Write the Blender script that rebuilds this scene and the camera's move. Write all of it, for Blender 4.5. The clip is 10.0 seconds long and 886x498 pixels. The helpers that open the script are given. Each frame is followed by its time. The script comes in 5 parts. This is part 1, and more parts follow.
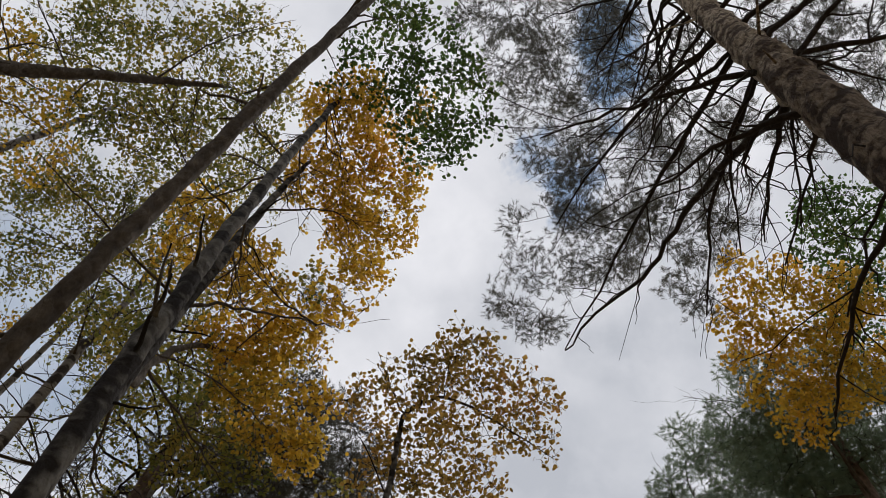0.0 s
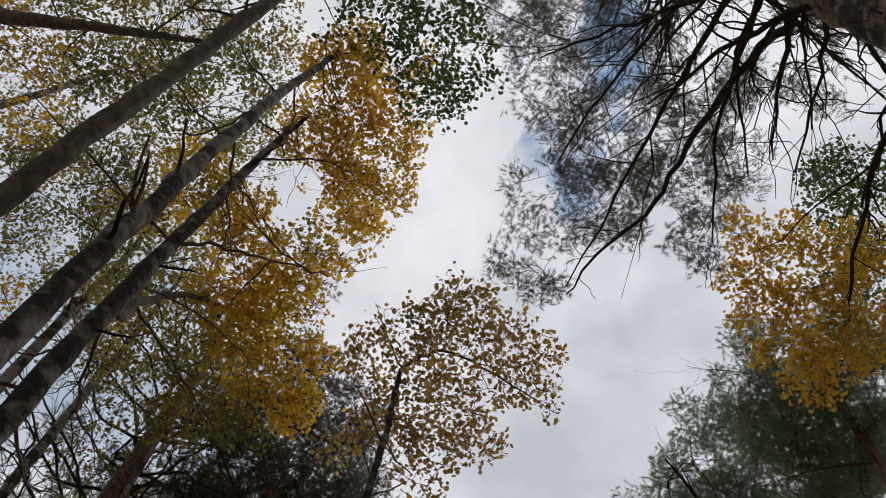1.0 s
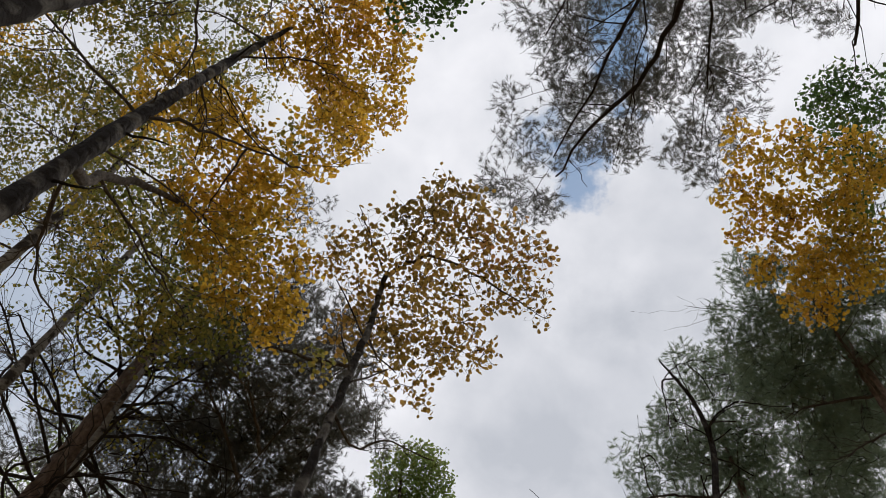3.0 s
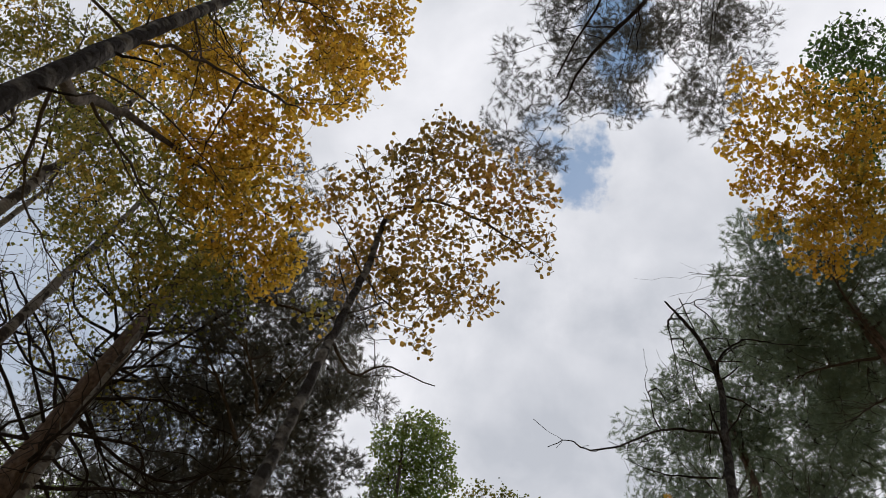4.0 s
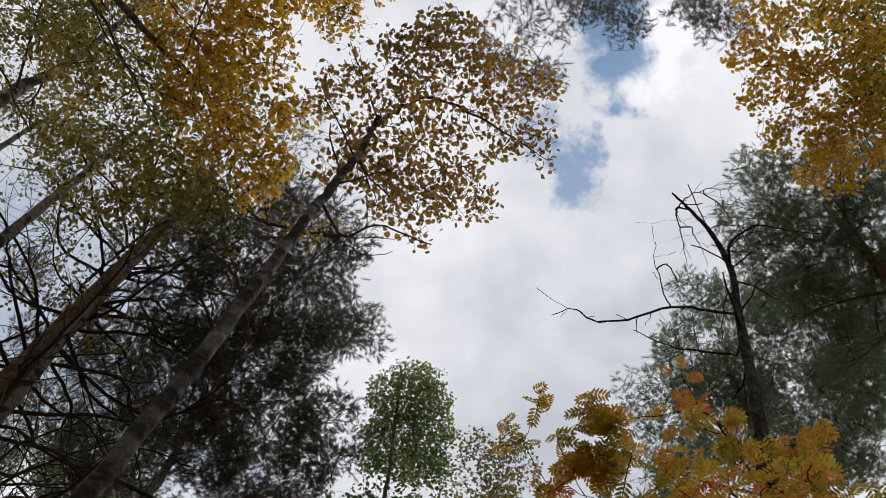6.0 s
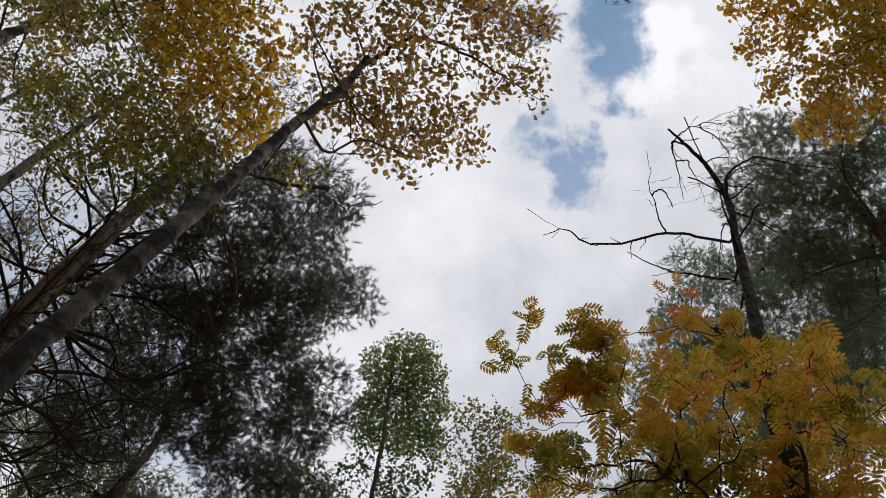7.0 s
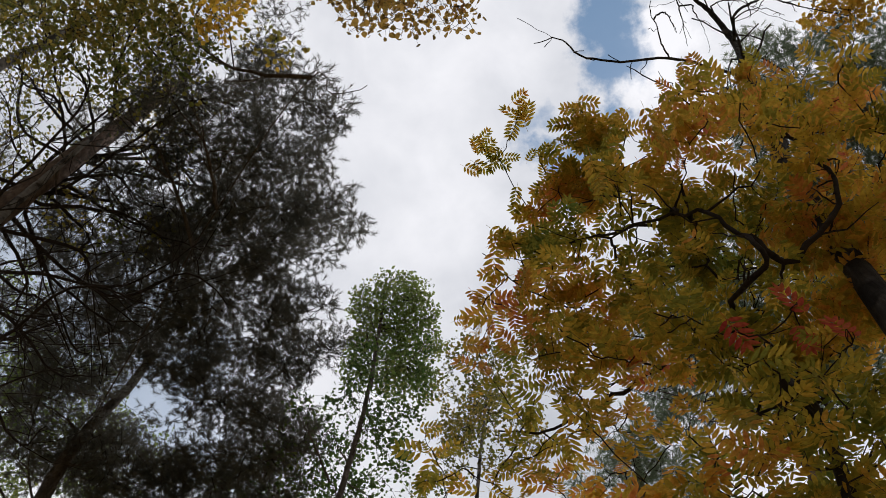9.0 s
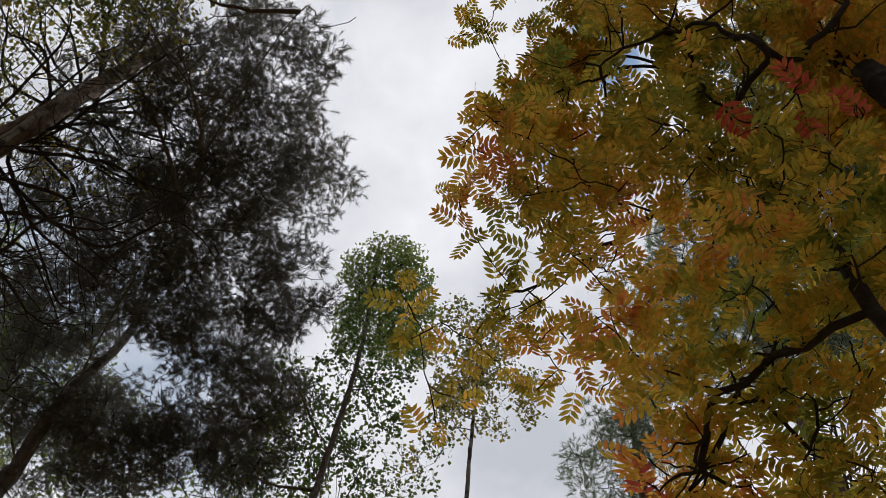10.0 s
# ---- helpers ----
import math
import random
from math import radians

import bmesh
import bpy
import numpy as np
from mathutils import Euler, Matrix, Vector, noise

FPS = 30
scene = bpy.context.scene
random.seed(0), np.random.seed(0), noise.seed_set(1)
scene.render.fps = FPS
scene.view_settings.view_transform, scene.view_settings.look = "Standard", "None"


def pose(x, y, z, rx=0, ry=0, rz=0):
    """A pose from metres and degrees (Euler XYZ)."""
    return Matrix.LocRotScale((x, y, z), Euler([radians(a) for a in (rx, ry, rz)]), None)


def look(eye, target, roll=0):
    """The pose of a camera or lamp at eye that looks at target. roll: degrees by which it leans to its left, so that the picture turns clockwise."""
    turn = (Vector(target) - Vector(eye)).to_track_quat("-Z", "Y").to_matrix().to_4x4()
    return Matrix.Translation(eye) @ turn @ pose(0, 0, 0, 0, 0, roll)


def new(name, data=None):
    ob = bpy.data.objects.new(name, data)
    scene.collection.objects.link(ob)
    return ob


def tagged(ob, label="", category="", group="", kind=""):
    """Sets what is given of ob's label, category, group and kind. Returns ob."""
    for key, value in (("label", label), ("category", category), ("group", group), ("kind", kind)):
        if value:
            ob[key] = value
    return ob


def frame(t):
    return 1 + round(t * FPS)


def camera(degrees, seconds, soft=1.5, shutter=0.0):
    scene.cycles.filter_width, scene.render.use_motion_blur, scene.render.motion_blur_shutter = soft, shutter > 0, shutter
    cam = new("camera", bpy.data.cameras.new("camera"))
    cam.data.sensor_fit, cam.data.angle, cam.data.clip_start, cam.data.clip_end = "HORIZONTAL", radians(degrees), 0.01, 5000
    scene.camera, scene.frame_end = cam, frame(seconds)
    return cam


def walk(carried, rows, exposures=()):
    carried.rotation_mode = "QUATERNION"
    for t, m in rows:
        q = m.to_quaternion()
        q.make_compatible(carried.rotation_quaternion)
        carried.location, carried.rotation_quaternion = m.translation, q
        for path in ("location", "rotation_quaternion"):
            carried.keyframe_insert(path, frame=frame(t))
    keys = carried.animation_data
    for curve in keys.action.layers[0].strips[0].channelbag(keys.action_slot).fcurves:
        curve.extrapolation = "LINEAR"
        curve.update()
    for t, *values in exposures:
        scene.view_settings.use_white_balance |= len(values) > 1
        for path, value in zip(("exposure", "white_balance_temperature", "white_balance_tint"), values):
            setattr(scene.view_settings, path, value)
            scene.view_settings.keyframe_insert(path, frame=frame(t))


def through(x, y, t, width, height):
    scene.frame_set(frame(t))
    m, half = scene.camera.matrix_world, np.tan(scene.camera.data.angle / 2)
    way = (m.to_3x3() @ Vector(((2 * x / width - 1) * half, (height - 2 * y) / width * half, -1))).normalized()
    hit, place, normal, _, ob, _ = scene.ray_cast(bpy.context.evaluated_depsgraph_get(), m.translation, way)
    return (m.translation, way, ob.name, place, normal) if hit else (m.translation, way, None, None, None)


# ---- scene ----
cam = camera(55.0, 10.0, soft=0.55)
PATH = [
    (0.0, -0.000, 0.000, 1.600, 156.98, -3.85, 4.72),
    (0.5, 0.005, 0.208, 1.602, 156.86, -4.01, 4.76),
    (1.0, 0.015, 0.421, 1.604, 156.60, -4.16, 4.80),
    (1.5, 0.034, 0.613, 1.608, 156.33, -4.28, 4.82),
    (2.0, 0.052, 0.791, 1.609, 156.01, -4.42, 4.83),
    (2.5, 0.081, 0.979, 1.602, 155.83, -4.34, 4.78),
    (4.0, 0.043, 1.659, 1.532, 155.57, -4.23, 5.02),
    (4.5, -0.016, 1.869, 1.510, 155.55, -4.27, 5.09),
    (5.0, -0.036, 2.076, 1.496, 155.54, -4.12, 5.05),
    (5.5, -0.039, 2.285, 1.493, 155.59, -4.02, 5.04),
    (7.0, -0.014, 2.972, 1.452, 155.63, -3.75, 5.16),
    (7.5, -0.015, 3.212, 1.454, 155.64, -3.70, 5.19),
    (8.0, -0.013, 3.457, 1.458, 155.65, -3.63, 5.16),
    (8.5, -0.032, 3.710, 1.459, 155.68, -3.68, 5.14),
    (9.0, -0.023, 3.987, 1.449, 155.74, -3.65, 5.10),
    (9.5, -0.004, 4.262, 1.434, 155.84, -3.64, 4.99),
    (10.0, -0.000, 4.545, 1.417, 155.93, -3.69, 4.88),
]
walk(cam, [(t, pose(x, y, z, rx, ry, rz)) for t, x, y, z, rx, ry, rz in PATH],
     exposures=[(0.0, -0.08, 6420, 13.0), (2.5, 0.04, 6420, 13.0), (10.0, 0.04, 6420, 13.0)])

# ---- world, sun, exposure ----
world = bpy.data.worlds.new("sky")
scene.world = world
world.use_nodes = True
wn, wl = world.node_tree.nodes, world.node_tree.links
wn.clear()


def wnode(kind, **values):
    n = wn.new(kind)
    for key, value in values.items():
        n.inputs[key].default_value = value
    return n


sky_tex = wn.new("ShaderNodeTexSky")
sky_tex.sky_type, sky_tex.sun_disc = "NISHITA", False
sky_tex.air_density, sky_tex.dust_density, sky_tex.ozone_density = 1.0, 0.6, 1.0
sky_tex.sun_elevation, sky_tex.sun_rotation = radians(48), radians(25)
sky_bg = wnode("ShaderNodeBackground", Strength=0.115)
clear = wnode("ShaderNodeHueSaturation", Hue=0.48, Saturation=1.35)
wl.new(sky_tex.outputs[0], clear.inputs["Color"])
wl.new(clear.outputs[0], sky_bg.inputs["Color"])
coord = wn.new("ShaderNodeTexCoord")
# soft cloud deck: two scales of billow
big = wnode("ShaderNodeTexNoise", Scale=3.1, Detail=5.0, Roughness=0.5)
fine = wnode("ShaderNodeTexNoise", Scale=9.0, Detail=6.0, Roughness=0.55, Distortion=0.4)
tear = wnode("ShaderNodeTexNoise", Scale=11.0, Detail=8.0, Roughness=0.6)
for n in (big, fine, tear):
    wl.new(coord.outputs["Generated"], n.inputs["Vector"])
blend = wnode("ShaderNodeMath")
blend.operation = "MULTIPLY_ADD"
blend.inputs[1].default_value = 0.35
wl.new(fine.outputs["Fac"], blend.inputs[0])
wl.new(big.outputs["Fac"], blend.inputs[2])
tone = wn.new("ShaderNodeValToRGB")
tone.color_ramp.elements[0].position, tone.color_ramp.elements[0].color = 0.45, (0.52, 0.55, 0.59, 1)
tone.color_ramp.elements[1].position, tone.color_ramp.elements[1].color = 0.88, (0.93, 0.94, 0.955, 1)
cloud_bg = wnode("ShaderNodeBackground", Strength=1.0)
wl.new(tone.outputs["Color"], cloud_bg.inputs["Color"])


def billow(way, size, near, far, most, ragged=0.2):
    """A soft ragged patch of the cloud deck round one way: most in its middle, nothing past its rim."""
    warp = wn.new("ShaderNodeVectorMath")
    warp.operation = "SCALE"
    warp.inputs["Scale"].default_value = ragged
    wl.new(tear.outputs["Color"], warp.inputs[0])
    moved = wn.new("ShaderNodeVectorMath")
    wl.new(coord.outputs["Generated"], moved.inputs[0])
    wl.new(warp.outputs[0], moved.inputs[1])
    d = wn.new("ShaderNodeVectorMath")
    d.operation = "DISTANCE"
    wl.new(moved.outputs[0], d.inputs[0])
    d.inputs[1].default_value = Vector(way).normalized() + Vector((0.5, 0.5, 0.5)) * ragged
    edge = wnode("ShaderNodeMapRange")
    edge.interpolation_type = "SMOOTHSTEP"
    edge.inputs["From Min"].default_value, edge.inputs["From Max"].default_value = size * near, size * far
    edge.inputs["To Min"].default_value, edge.inputs["To Max"].default_value = most, 0.0
    wl.new(d.outputs["Value"], edge.inputs["Value"])
    return edge.outputs["Result"]


def gathered(patches, how):
    total = patches[0]
    for patch in patches[1:]:
        m = wnode("ShaderNodeMath")
        m.operation = how
        wl.new(total, m.inputs[0])
        wl.new(patch, m.inputs[1])
        total = m.outputs[0]
    return total


# white heads beside the gaps, a grey belly further on
shade = gathered([blend.outputs[0], billow((0.172, 0.20, 0.962), 0.055, 0.3, 1.3, 0.22), billow((0.08, 0.42, 0.90), 0.12, 0.1, 1.2, 0.12),
                  billow((-0.06, 0.22, 0.976), 0.14, 0.1, 1.2, 0.10), billow((0.05, 0.56, 0.83), 0.26, 0.15, 1.1, -0.20)], "ADD")
wl.new(shade, tone.inputs["Fac"])
# torn gaps with clear sky behind
total = gathered([billow((0.100, 0.165, 0.977), 0.055, 0.5, 1.15, 0.85), billow((0.112, 0.205, 0.972), 0.05, 0.5, 1.15, 0.85),
                  billow((0.122, 0.245, 0.962), 0.036, 0.45, 1.2, 0.85), billow((0.047, 0.329, 0.943), 0.036, 0.4, 1.3, 0.8),
                  billow((0.072, 0.309, 0.948), 0.028, 0.4, 1.3, 0.8), billow((0.023, 0.285, 0.957), 0.03, 0.2, 1.3, 0.6),
                  billow((-0.52, 0.38, 0.77), 0.16, 0.3, 1.4, 0.42, 0.3), billow((-0.43, 0.50, 0.76), 0.13, 0.3, 1.4, 0.42, 0.3),
                  billow((-0.9, -0.3, 0.6), 0.3, 0.4, 1.25, 0.82)], "MAXIMUM")
mix = wn.new("ShaderNodeMixShader")
wl.new(total, mix.inputs["Fac"])
wl.new(cloud_bg.outputs[0], mix.inputs[1])
wl.new(sky_bg.outputs[0], mix.inputs[2])
wl.new(mix.outputs[0], wn.new("ShaderNodeOutputWorld").inputs["Surface"])

sun = new("sun", bpy.data.lights.new("sun", "SUN"))
sun.data.energy, sun.data.angle, sun.data.color = 1.5, radians(14), (1.0, 0.95, 0.87)
sun.matrix_world = look((6, 14, 18), (0, 2, 0))


# ---- materials ----
def material(name, rough=0.8, spec=0.3):
    mat = bpy.data.materials.new(name)
    mat.use_nodes = True
    shader = mat.node_tree.nodes["Principled BSDF"]
    shader.inputs["Roughness"].default_value = rough
    shader.inputs["Specular IOR Level"].default_value = spec
    return mat, mat.node_tree.nodes, mat.node_tree.links, shader


def ramp(nodes, stops):
    r = nodes.new("ShaderNodeValToRGB")
    while len(r.color_ramp.elements) < len(stops):
        r.color_ramp.elements.new(0.5)
    for e, (at, colour) in zip(r.color_ramp.elements, stops):
        e.position, e.color = at, (*colour, 1)
    return r


def bark(name, stops, scale, stretch, relief, blotch=None, blotch_at=0.62, blotch_scale=7.0, old=None):
    """Bark: stretched grain, flaking relief and larger blotches."""
    mat, nodes, links, shader = material(name, 0.9, 0.15)
    tc = nodes.new("ShaderNodeTexCoord")
    mp = nodes.new("ShaderNodeMapping")
    mp.inputs["Scale"].default_value = (1, 1, stretch)
    links.new(tc.outputs["Object"], mp.inputs["Vector"])
    grain = nodes.new("ShaderNodeTexNoise")
    grain.inputs["Scale"].default_value, grain.inputs["Detail"].default_value, grain.inputs["Roughness"].default_value = scale, 8, 0.65
    links.new(mp.outputs[0], grain.inputs["Vector"])
    cells = nodes.new("ShaderNodeTexVoronoi")
    cells.feature = "DISTANCE_TO_EDGE"
    cells.inputs["Scale"].default_value = scale * 0.9
    links.new(mp.outputs[0], cells.inputs["Vector"])
    r = ramp(nodes, stops)
    links.new(grain.outputs["Fac"], r.inputs["Fac"])
    colour = r.outputs["Color"]
    if blotch:
        spots = nodes.new("ShaderNodeTexNoise")
        spots.inputs["Scale"].default_value, spots.inputs["Detail"].default_value = blotch_scale, 8
        mp2 = nodes.new("ShaderNodeMapping")
        mp2.inputs["Scale"].default_value = (1, 1, 1.15)
        links.new(tc.outputs["Object"], mp2.inputs["Vector"])
        links.new(mp2.outputs[0], spots.inputs["Vector"])
        cut = ramp(nodes, [(blotch_at - 0.06, (0, 0, 0)), (blotch_at + 0.03, (1, 1, 1))])
        links.new(spots.outputs["Fac"], cut.inputs["Fac"])
        mx = nodes.new("ShaderNodeMix")
        mx.data_type = "RGBA"
        links.new(cut.outputs["Color"], mx.inputs["Factor"])
        links.new(colour, mx.inputs["A"])
        mx.inputs["B"].default_value = (*blotch, 1)
        colour = mx.outputs["Result"]
    if old:
        # thick dark bark below, thin flaking bark above; the change is ragged
        tone, low, high = old
        split = nodes.new("ShaderNodeSeparateXYZ")
        links.new(tc.outputs["Object"], split.inputs[0])
        ragged = nodes.new("ShaderNodeTexNoise")
        ragged.inputs["Scale"].default_value, ragged.inputs["Detail"].default_value = 5, 6
        links.new(tc.outputs["Object"], ragged.inputs["Vector"])
        height = nodes.new("ShaderNodeMath")
        height.operation = "MULTIPLY_ADD"
        height.inputs[1].default_value = 3.0
        links.new(ragged.outputs["Fac"], height.inputs[0])
        links.new(split.outputs["Z"], height.inputs[2])
        change = nodes.new("ShaderNodeMapRange")
        change.inputs["From Min"].default_value, change.inputs["From Max"].default_value = low + 1.5, high + 1.5
        links.new(height.outputs[0], change.inputs["Value"])
        aged = nodes.new("ShaderNodeMix")
        aged.data_type, aged.blend_type = "RGBA", "MULTIPLY"
        aged.inputs["Factor"].default_value = 1.0
        links.new(colour, aged.inputs["A"])
        aged.inputs["B"].default_value = (*tone, 1)
        mx = nodes.new("ShaderNodeMix")
        mx.data_type = "RGBA"
        links.new(change.outputs["Result"], mx.inputs["Factor"])
        links.new(aged.outputs["Result"], mx.inputs["A"])
        links.new(colour, mx.inputs["B"])
        colour = mx.outputs["Result"]
    links.new(colour, shader.inputs["Base Color"])
    add = nodes.new("ShaderNodeMath")
    add.operation = "ADD"
    links.new(grain.outputs["Fac"], add.inputs[0])
    links.new(cells.outputs["Distance"], add.inputs[1])
    bump = nodes.new("ShaderNodeBump")
    bump.inputs["Strength"].default_value, bump.inputs["Distance"].default_value = relief, 0.04
    links.new(add.outputs[0], bump.inputs["Height"])
    links.new(bump.outputs[0], shader.inputs["Normal"])
    return mat


def leaf_material(name, stops, patch=1.6, through=0.6, single=False):
    """Leaf blades: colour drifts through the crown and from leaf to leaf; part of the light shines through."""
    mat, nodes, links, shader = material(name, 0.5, 0.3)
    geo = nodes.new("ShaderNodeNewGeometry")
    drift = nodes.new("ShaderNodeTexNoise")
    drift.inputs["Scale"].default_value, drift.inputs["Detail"].default_value = patch, 2
    links.new(geo.outputs["Position"], drift.inputs["Vector"])
    if single:
        own = nodes.new("ShaderNodeObjectInfo").outputs["Random"]
    else:
        own = geo.outputs["Random Per Island"]
    fac = nodes.new("ShaderNodeMath")
    fac.operation = "MULTIPLY_ADD"
    fac.inputs[1].default_value = 0.42
    links.new(own, fac.inputs[0])
    shift = nodes.new("ShaderNodeMath")
    shift.operation = "MULTIPLY_ADD"
    shift.inputs[1].default_value, shift.inputs[2].default_value = 1.7, -0.56
    links.new(drift.outputs["Fac"], shift.inputs[0])
    links.new(shift.outputs[0], fac.inputs[2])
    r = ramp(nodes, stops)
    links.new(fac.outputs[0], r.inputs["Fac"])
    spots = nodes.new("ShaderNodeTexNoise")
    spots.inputs["Scale"].default_value, spots.inputs["Detail"].default_value = 90, 3
    links.new(geo.outputs["Position"], spots.inputs["Vector"])
    worn = ramp(nodes, [(0.35, (0.72, 0.68, 0.62)), (0.6, (1, 1, 1))])
    links.new(spots.outputs["Fac"], worn.inputs["Fac"])
    mul = nodes.new("ShaderNodeMix")
    mul.data_type, mul.blend_type = "RGBA", "MULTIPLY"
    mul.inputs["Factor"].default_value = 1.0
    links.new(r.outputs["Color"], mul.inputs["A"])
    links.new(worn.outputs["Color"], mul.inputs["B"])
    links.new(mul.outputs["Result"], shader.inputs["Base Color"])
    glow = nodes.new("ShaderNodeBsdfTranslucent")
    links.new(mul.outputs["Result"], glow.inputs["Color"])
    mx = nodes.new("ShaderNodeMixShader")
    mx.inputs["Fac"].default_value = through
    links.new(shader.outputs[0], mx.inputs[1])
    links.new(glow.outputs[0], mx.inputs[2])
    links.new(mx.outputs[0], nodes["Material Output"].inputs["Surface"])
    return mat


PINE_BARK = bark("pine_bark", [(0.34, (0.09, 0.06, 0.045)), (0.43, (0.33, 0.26, 0.19)), (0.58, (0.62, 0.51, 0.385))], 34, 0.45, 1.0, (0.13, 0.095, 0.075), 0.55, 11.0, ((0.5, 0.47, 0.46), 5.2, 6.6))
RED_BARK = bark("red_pine_bark", [(0.3, (0.06, 0.042, 0.034)), (0.5, (0.14, 0.095, 0.07)), (0.7, (0.24, 0.17, 0.125))], 20, 0.5, 0.8)
ASPEN_BARK = bark("aspen_bark", [(0.3, (0.05, 0.044, 0.04)), (0.5, (0.115, 0.105, 0.092)), (0.7, (0.21, 0.195, 0.172))], 16, 0.7, 0.8, (0.025, 0.021, 0.019), 0.5, 5.0)
DARK_BARK = bark("dark_bark", [(0.3, (0.045, 0.036, 0.03)), (0.55, (0.10, 0.082, 0.066)), (0.7, (0.16, 0.135, 0.11))], 18, 0.6, 0.6)
BIRCH_BARK = bark("birch_bark", [(0.3, (0.14, 0.125, 0.11)), (0.6, (0.25, 0.23, 0.205)), (0.75, (0.36, 0.34, 0.31))], 14, 2.4, 0.4, (0.05, 0.042, 0.038), 0.56)
TWIG = bark("twig_bark", [(0.3, (0.02, 0.016, 0.015)), (0.6, (0.046, 0.037, 0.033)), (0.75, (0.075, 0.062, 0.053))], 30, 0.6, 0.4)
DEAD = bark("dead_wood", [(0.3, (0.03, 0.026, 0.024)), (0.52, (0.065, 0.056, 0.05)), (0.72, (0.135, 0.12, 0.108))], 40, 0.3, 1.0, (0.03, 0.026, 0.024), 0.52, 9.0)

GREEN = [(0.0, (0.05, 0.10, 0.027)), (0.5, (0.09, 0.155, 0.04)), (0.8, (0.14, 0.20, 0.05)), (1.0, (0.25, 0.25, 0.065))]
FRESH = [(0.0, (0.15, 0.22, 0.06)), (0.5, (0.22, 0.30, 0.085)), (0.8, (0.28, 0.34, 0.10)), (1.0, (0.38, 0.37, 0.10))]
GOLD = [(0.0, (0.36, 0.28, 0.05)), (0.3, (0.60, 0.40, 0.05)), (0.7, (0.76, 0.47, 0.055)), (1.0, (0.74, 0.40, 0.06))]
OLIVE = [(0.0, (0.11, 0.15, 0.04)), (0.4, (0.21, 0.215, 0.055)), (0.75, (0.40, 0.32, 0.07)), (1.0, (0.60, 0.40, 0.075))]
BROWN = [(0.0, (0.22, 0.17, 0.055)), (0.4, (0.375, 0.25, 0.065)), (0.75, (0.49, 0.30, 0.075)), (1.0, (0.50, 0.245, 0.085))]
ROWAN = [(0.0, (0.16, 0.195, 0.035)), (0.34, (0.38, 0.32, 0.045)), (0.55, (0.65, 0.44, 0.055)), (0.74, (0.76, 0.41, 0.065)), (0.88, (0.74, 0.28, 0.07)), (1.0, (0.58, 0.12, 0.08))]
CRIMSON = [(0.0, (0.52, 0.22, 0.06)), (0.35, (0.58, 0.13, 0.06)), (0.7, (0.52, 0.07, 0.05)), (1.0, (0.42, 0.05, 0.05))]
FLAME = [(0.0, (0.48, 0.38, 0.05)), (0.4, (0.66, 0.38, 0.06)), (0.7, (0.72, 0.28, 0.06)), (1.0, (0.60, 0.14, 0.06))]
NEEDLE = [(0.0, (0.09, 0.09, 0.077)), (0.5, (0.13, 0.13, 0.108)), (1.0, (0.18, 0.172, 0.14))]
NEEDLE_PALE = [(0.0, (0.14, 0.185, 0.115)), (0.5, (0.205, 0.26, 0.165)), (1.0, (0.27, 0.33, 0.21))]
LEAF_GREEN = leaf_material("green_leaves", GREEN)
LEAF_FRESH = leaf_material("fresh_green_leaves", FRESH)
LEAF_GOLD = leaf_material("gold_leaves", GOLD, 1.6, 0.7)
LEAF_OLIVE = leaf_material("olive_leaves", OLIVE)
LEAF_BROWN = leaf_material("brown_leaves", BROWN, 1.6, 0.68)
LEAF_ROWAN = leaf_material("rowan_leaves", ROWAN, 2.2, 0.74)
LEAF_CRIMSON = leaf_material("crimson_leaves", CRIMSON, 2.6)
LEAF_FLAME = leaf_material("orange_leaves", FLAME, 2.6)
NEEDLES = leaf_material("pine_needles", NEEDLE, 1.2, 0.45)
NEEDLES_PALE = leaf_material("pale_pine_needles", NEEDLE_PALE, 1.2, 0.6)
ONE_BROWN = leaf_material("single_brown_leaf", BROWN, 1.6, 0.6, True)
ONE_GREEN = leaf_material("single_green_leaf", GREEN, 1.6, 0.6, True)
ONE_GOLD = leaf_material("single_gold_leaf", GOLD, 1.6, 0.6, True)
ONE_ROWAN = leaf_material("single_rowan_leaf", ROWAN, 2.2, 0.74, True)

# ---- growing things ----
rng = np.random.default_rng(7)


def mesh_of(name, verts, faces, sizes, mat, smooth=True):
    """A mesh from arrays: corners, the faces' corner numbers in one row, and how many each face has."""
    me = bpy.data.meshes.new(name)
    verts, faces, sizes = np.asarray(verts, np.float32), np.asarray(faces, np.int32), np.asarray(sizes, np.int32)
    me.vertices.add(len(verts))
    me.vertices.foreach_set("co", verts.ravel())
    me.loops.add(len(faces))
    me.loops.foreach_set("vertex_index", faces)
    me.polygons.add(len(sizes))
    me.polygons.foreach_set("loop_start", np.concatenate([[0], np.cumsum(sizes)[:-1]]).astype(np.int32))
    me.polygons.foreach_set("use_smooth", np.full(len(sizes), smooth))
    me.update(calc_edges=True)
    me.validate()
    me.materials.append(mat)
    return me


def part(name, me, parent, label="", kind=""):
    ob = new(name, me)
    ob.parent = parent
    return tagged(ob, label=label, kind=kind)


